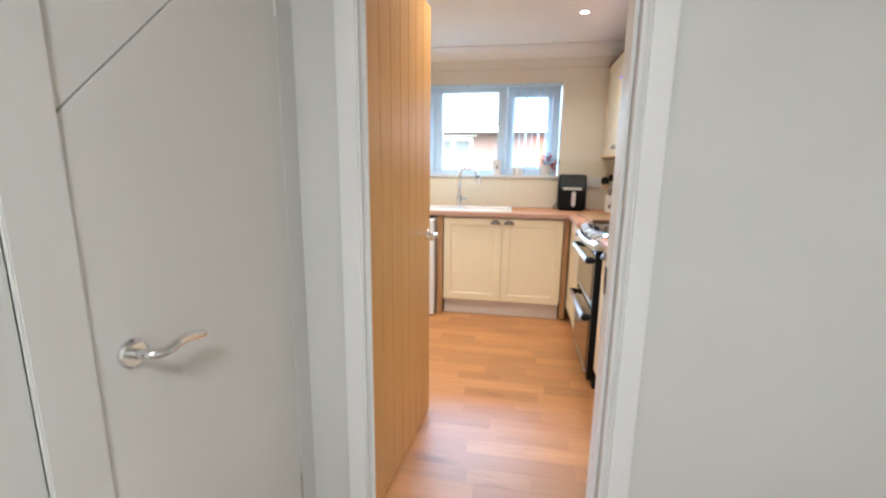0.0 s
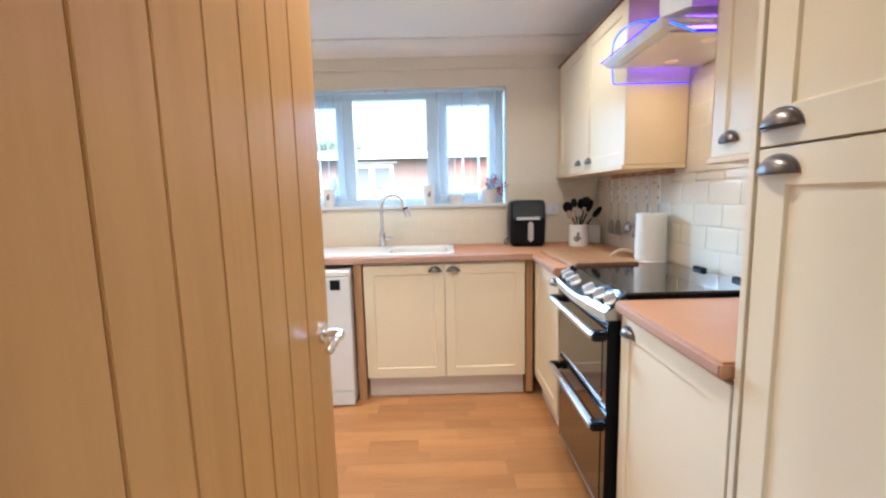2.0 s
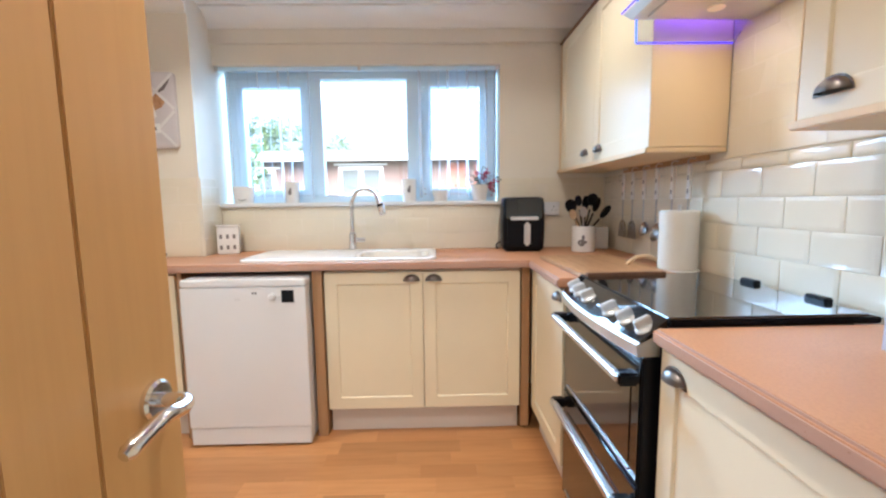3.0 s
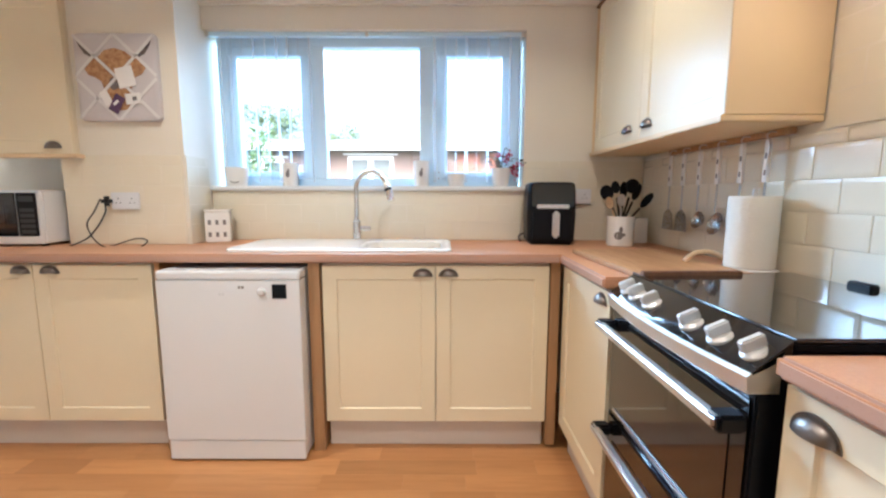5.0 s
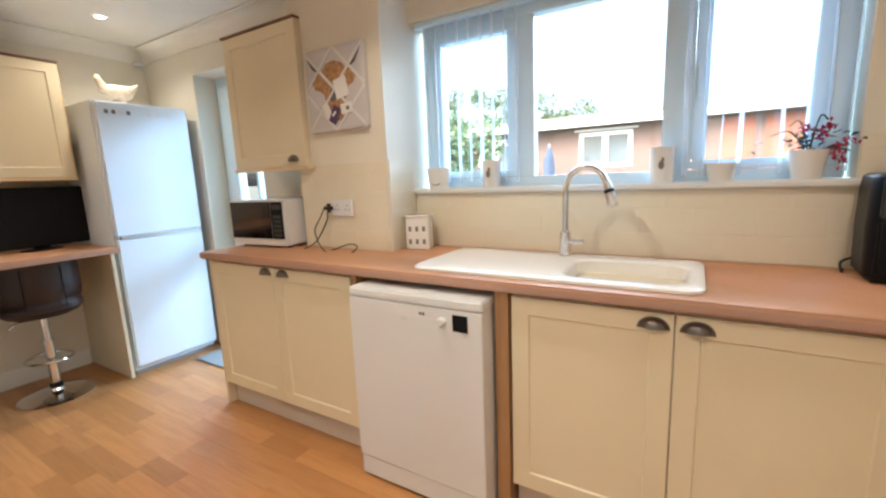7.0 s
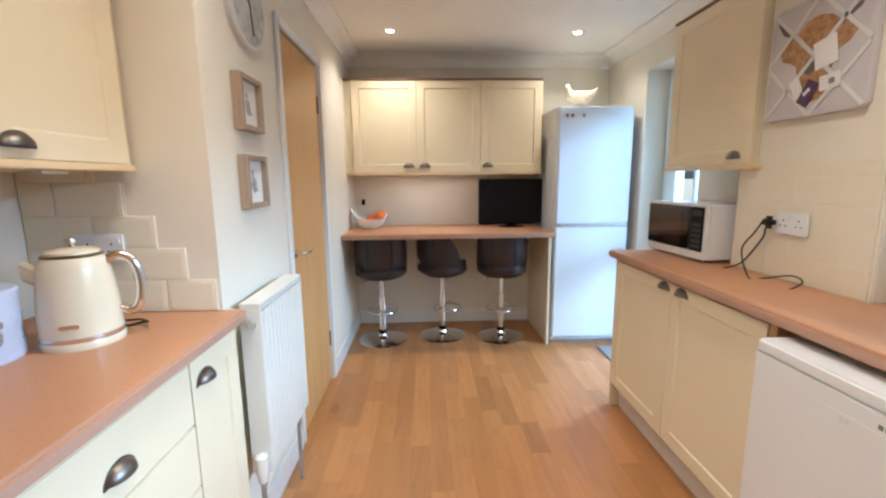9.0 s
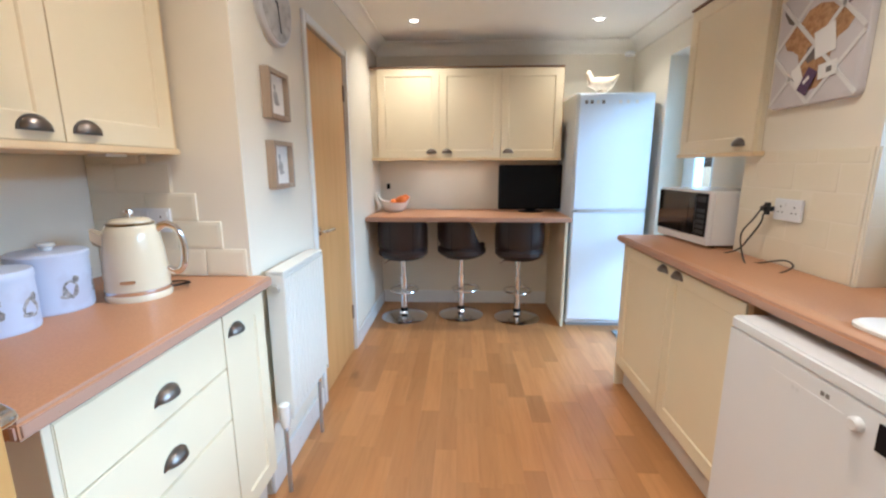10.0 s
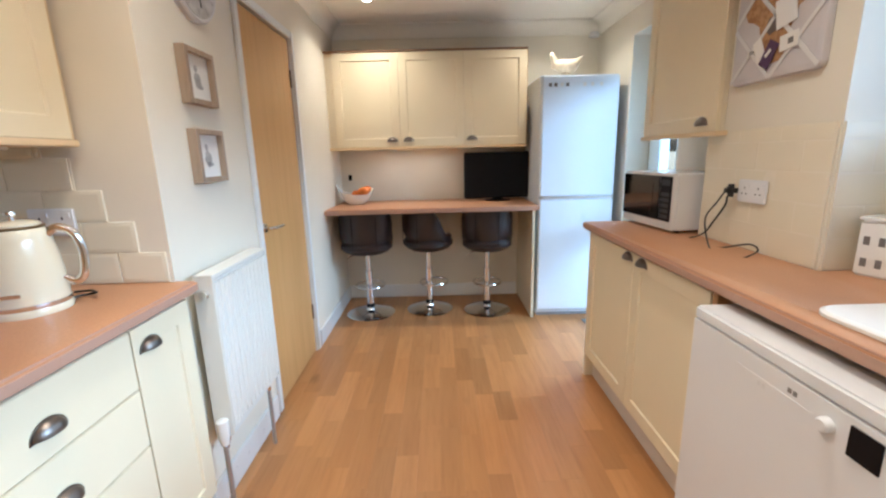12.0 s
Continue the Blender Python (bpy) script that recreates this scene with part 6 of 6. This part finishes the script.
def bungalow():
    h = thing("brick_house", pose(-9.0, 14.0, -0.25), "low red brick house with white fascia and windows", "house")
    L, H = 22.0, 2.62
    holes = [(1.6, 2.9, 1.5, 2.4), (4.2, 5.3, 1.5, 2.4), (7.05, 8.3, 1.62, 2.48), (12.2, 13.4, 1.55, 2.45), (15.5, 17.0, 1.5, 2.4)]
    bm = bmesh.new()
    x = 0.0
    for a, b_, z0, z1 in holes:
        box(bm, x, a, 0, 0.25, 0, H)
        box(bm, a, b_, 0, 0.25, 0, z0)
        box(bm, a, b_, 0, 0.25, z1, H)
        x = b_
    box(bm, x, L, 0, 0.25, 0, H)
    part("wall", bm, BRICKFAR, h)
    part("fascia", boxed(-0.3, L + 0.3, -0.35, -0.31, H, H + 0.21), FASCIA, h, "white fascia board")
    part("roof", boxed(-0.35, L + 0.35, -0.38, 6.0, H + 0.212, H + 0.25), GREYPLASTIC, h, "thin grey roof edge")
    part("soffit", boxed(-0.3, L + 0.3, -0.309, 0.0, H + 0.01, H + 0.03), FASCIA, h)
    for a, b_, z0, z1 in holes:
        g = bmesh.new()
        for u0, u1, v0, v1 in ((a, a + 0.10, z0, z1), (b_ - 0.10, b_, z0, z1), ((a + b_) / 2 - 0.07, (a + b_) / 2 + 0.07, z0 + 0.09, z1 - 0.09), (a + 0.10, b_ - 0.10, z0, z0 + 0.09), (a + 0.10, b_ - 0.10, z1 - 0.09, z1)):
            box(g, u0, u1, -0.02, 0.10, v0, v1)
        w = part("window", g, FASCIA, h, "white framed window")
        part("pane", boxed(a + 0.09, b_ - 0.09, 0.03, 0.04, z0 + 0.08, z1 - 0.08), SKYPANE, w)
        part("lintel", boxed(a - 0.12, b_ + 0.12, -0.03, -0.002, z1 + 0.03, z1 + 0.08), FASCIA, h)
    for x0 in (10.05, 10.85):
        part("door", boxed(x0, x0 + 0.62, -0.03, -0.002, 0.05, 2.55), REDPANEL, h, "red-brown panel")
    part("vent_pipe", boxed(8.45, 8.52, 1.0, 1.07, H + 0.25, H + 0.62), GREYPLASTIC, h)


bungalow()


def parasol():
    p = thing("garden_parasol", pose(-1.22, 9.0, -0.25), "closed dark blue garden parasol", "parasol")
    c = bmesh.new()
    lathe(c, [(0.05, 0.75), (0.13, 0.85), (0.12, 1.2), (0.07, 1.75), (0.02, 1.9)], seg=12)
    part("canopy", c, paint("navy canvas", (0.06, 0.09, 0.14), 0.9), p)
    q = bmesh.new()
    tube(q, [(0, 0, 0), (0, 0, 1.95)], 0.02, 8)
    part("pole", q, GREYPLASTIC, p)


parasol()


def tree(x, y, h, seed):
    t = thing("tree", pose(x, y, -0.25), "leafy green garden tree", "tree", "garden trees")
    k = random.Random(seed)
    b = bmesh.new()
    tube(b, curve_pts([(0, 0, 0), (0.05, 0.03, h * 0.25), (-0.04, 0, h * 0.5), (0.02, 0.02, h * 0.8)], 4), [0.16 - 0.011 * i for i in range(13)], 8)
    for i in range(7):
        a, z = k.uniform(0, 6.28), h * k.uniform(0.3, 0.6)
        tube(b, [(0, 0, z), (0.5 * math.cos(a), 0.5 * math.sin(a), z + 0.4), (1.0 * math.cos(a), 1.0 * math.sin(a), z + 0.9)], [0.05, 0.035, 0.015], 6)
    part("trunk", b, BARK, t)
    c = bmesh.new()
    verts, faces = [], []
    blobs = [(k.gauss(0, 0.55) * h * 0.28, k.gauss(0, 0.55) * h * 0.28, h * k.uniform(0.38, 0.95), k.uniform(0.25, 0.5)) for _ in range(34)]
    for bx, by, bz, br in blobs:
        for _ in range(130):
            d = Vector((k.gauss(0, 1), k.gauss(0, 1), k.gauss(0, 1))).normalized() * br * k.uniform(0.5, 1.1)
            m = Matrix.Translation(Vector((bx, by, bz)) + d) @ Euler((k.uniform(0, 6), k.uniform(0, 6), k.uniform(0, 6))).to_matrix().to_4x4()
            s = k.uniform(0.04, 0.085)
            n0 = len(verts)
            verts += [m @ Vector(q) for q in ((0, 0, 0), (s, s * 0.5, 0), (s * 2, 0, 0), (s, -s * 0.5, 0))]
            faces.append((n0, n0 + 1, n0 + 2, n0 + 3))
    c.free()
    me = bpy.data.meshes.new("crown")
    me.from_pydata(verts, [], faces)
    me.materials.append(TREELEAF)
    ob = new("crown", me)
    ob.parent = t
    tagged(ob, kind="stuff")


tree(-6.4, 19.0, 5.0, 4)
tree(-9.0, 20.0, 5.4, 8)
tree(-4.6, 21.0, 4.6, 12)
tree(-4.3, 11.5, 2.9, 15)

tree(-10.5, 12.8, 3.6, 21)
tree(-13.5, 16.0, 4.6, 23)
tree(-8.2, 12.0, 2.9, 25)

# ---- tiles on the walls ----
TILES = {}


def tile_mesh(w, h, e, d):
    """One tile: a flat top inside a bevel e wide and d high."""
    key = (round(w, 3), round(h, 3), e)
    if key not in TILES:
        e1 = min(e, w * 0.3, h * 0.3)
        def rect(i, y):
            return [(i, -y, i), (w - i, -y, i), (w - i, -y, h - i), (i, -y, h - i)]
        bm = bmesh.new()
        loft(bm, [rect(0, 0.0), rect(0.0, 0.0025), rect(0.0008, 0.0032), rect(e1, 0.0032 + d), rect(e1 + 0.002, 0.0035 + d)])
        TILES[key] = mesh_of("tile", bm, TILE)
    return TILES[key]


def tile_wall(parent, m, width, z0, z1, bevel=0.010, depth=0.0016, tw=0.2, th=0.1, gap=0.0022, step=0.0, bed=0.002):
    """Brick-bond tiles on a wall; m puts the local x along the wall and local -y out of it."""
    rows = max(1, math.ceil((z1 - z0) / th)) if step else 1
    for i in range(rows):
        zb, zt = z0 + i * th, (min(z1, z0 + (i + 1) * th) if step else z1)
        part("grout", boxed(0, width - i * step, -bed, 0.0, zb, zt), GROUT, parent).matrix_local = m
    k = random.Random(7)
    row = 0
    z = z0 + gap
    while z < z1 - 0.015:
        h = min(th - gap, z1 - z - 0.001)
        x = -(tw / 2 if row % 2 else 0.0)
        end = width - row * step
        while x < end - 0.004:
            a, b = max(x + gap / 2, 0.001), min(x + tw - gap / 2, end - 0.001)
            if b - a > 0.012:
                ob = new("tile", tile_mesh(b - a, h, bevel, depth))
                ob.parent = parent
                ob.matrix_local = m @ pose(a, -0.002, z, k.uniform(-0.2, 0.2), 0, k.uniform(-0.2, 0.2))
            x += tw
        z += th
        row += 1


tile_wall(WALL_E, pose(EAST, 4.655, 0, 0, 0, -90), 4.655 - 2.295, W + 0.001, 1.362)
tile_wall(WALL_E, pose(EAST, 3.525, 0, 0, 0, -90), 0.65, 1.366, 1.99, 0.003, 0.0004, gap=0.0008, bed=0.0055)
tile_wall(WALL_N, pose(-0.636, NORTH, 0), 1.12 + 0.636, W + 0.001, 1.194, 0.003, 0.0004, gap=0.0008, bed=0.0055)
tile_wall(WALL_N, pose(1.124, NORTH, 0), EAST - 1.135, W + 0.001, 1.362, 0.003, 0.0004, gap=0.0008, bed=0.0055)
tile_wall(WALL_A, pose(-0.70, 1.803, 0, 0, 0, 90), 0.55, W + 0.001, 1.362, 0.010, 0.0025, step=0.082)
PIER = bpy.data.objects["wall_pier"]
tile_wall(PIER, pose(-1.258, 4.42, 0), 0.61, W + 0.001, 1.37, 0.003, 0.0004, gap=0.0008, bed=0.0055)
tile_wall(PIER, pose(-0.64, 4.425, 0, 0, 0, 90), 0.205, W + 0.001, 1.37, 0.003, 0.0004, gap=0.0008, bed=0.0055)

# ---- floor strips ----
PLANKS = {}


def plank_mesh(ln, wd):
    key = (round(ln, 3), round(wd, 3))
    if key not in PLANKS:
        def rect(i, z):
            return [(i, i, z), (ln - i, i, z), (ln - i, wd - i, z), (i, wd - i, z)]
        bm = bmesh.new()
        loft(bm, [rect(0.0, -0.0021), rect(0.0, -0.0002), rect(0.0003, 0.0)])
        PLANKS[key] = mesh_of("plank", bm, FLOORWOOD)
    return PLANKS[key]


kp = random.Random(21)
PW = 0.098
yy = 1.74
while yy < 4.70:
    hi_x = 1.28 if yy < 4.12 else -1.2
    lo_x = WEST + 0.002 if yy > 2.30 else -0.05
    x = lo_x - kp.uniform(0, 0.5)
    while x < hi_x:
        ln = kp.choice((0.26, 0.34, 0.42, 0.50, 0.60))
        a, b = max(x, lo_x), min(x + ln, EAST)
        if b - a > 0.03:
            ob = new("plank", plank_mesh(b - a - 0.0003, PW - 0.0003))
            ob.parent = FLOOR
            ob.matrix_local = pose(a, yy, 0)
        x += ln
    yy += PW
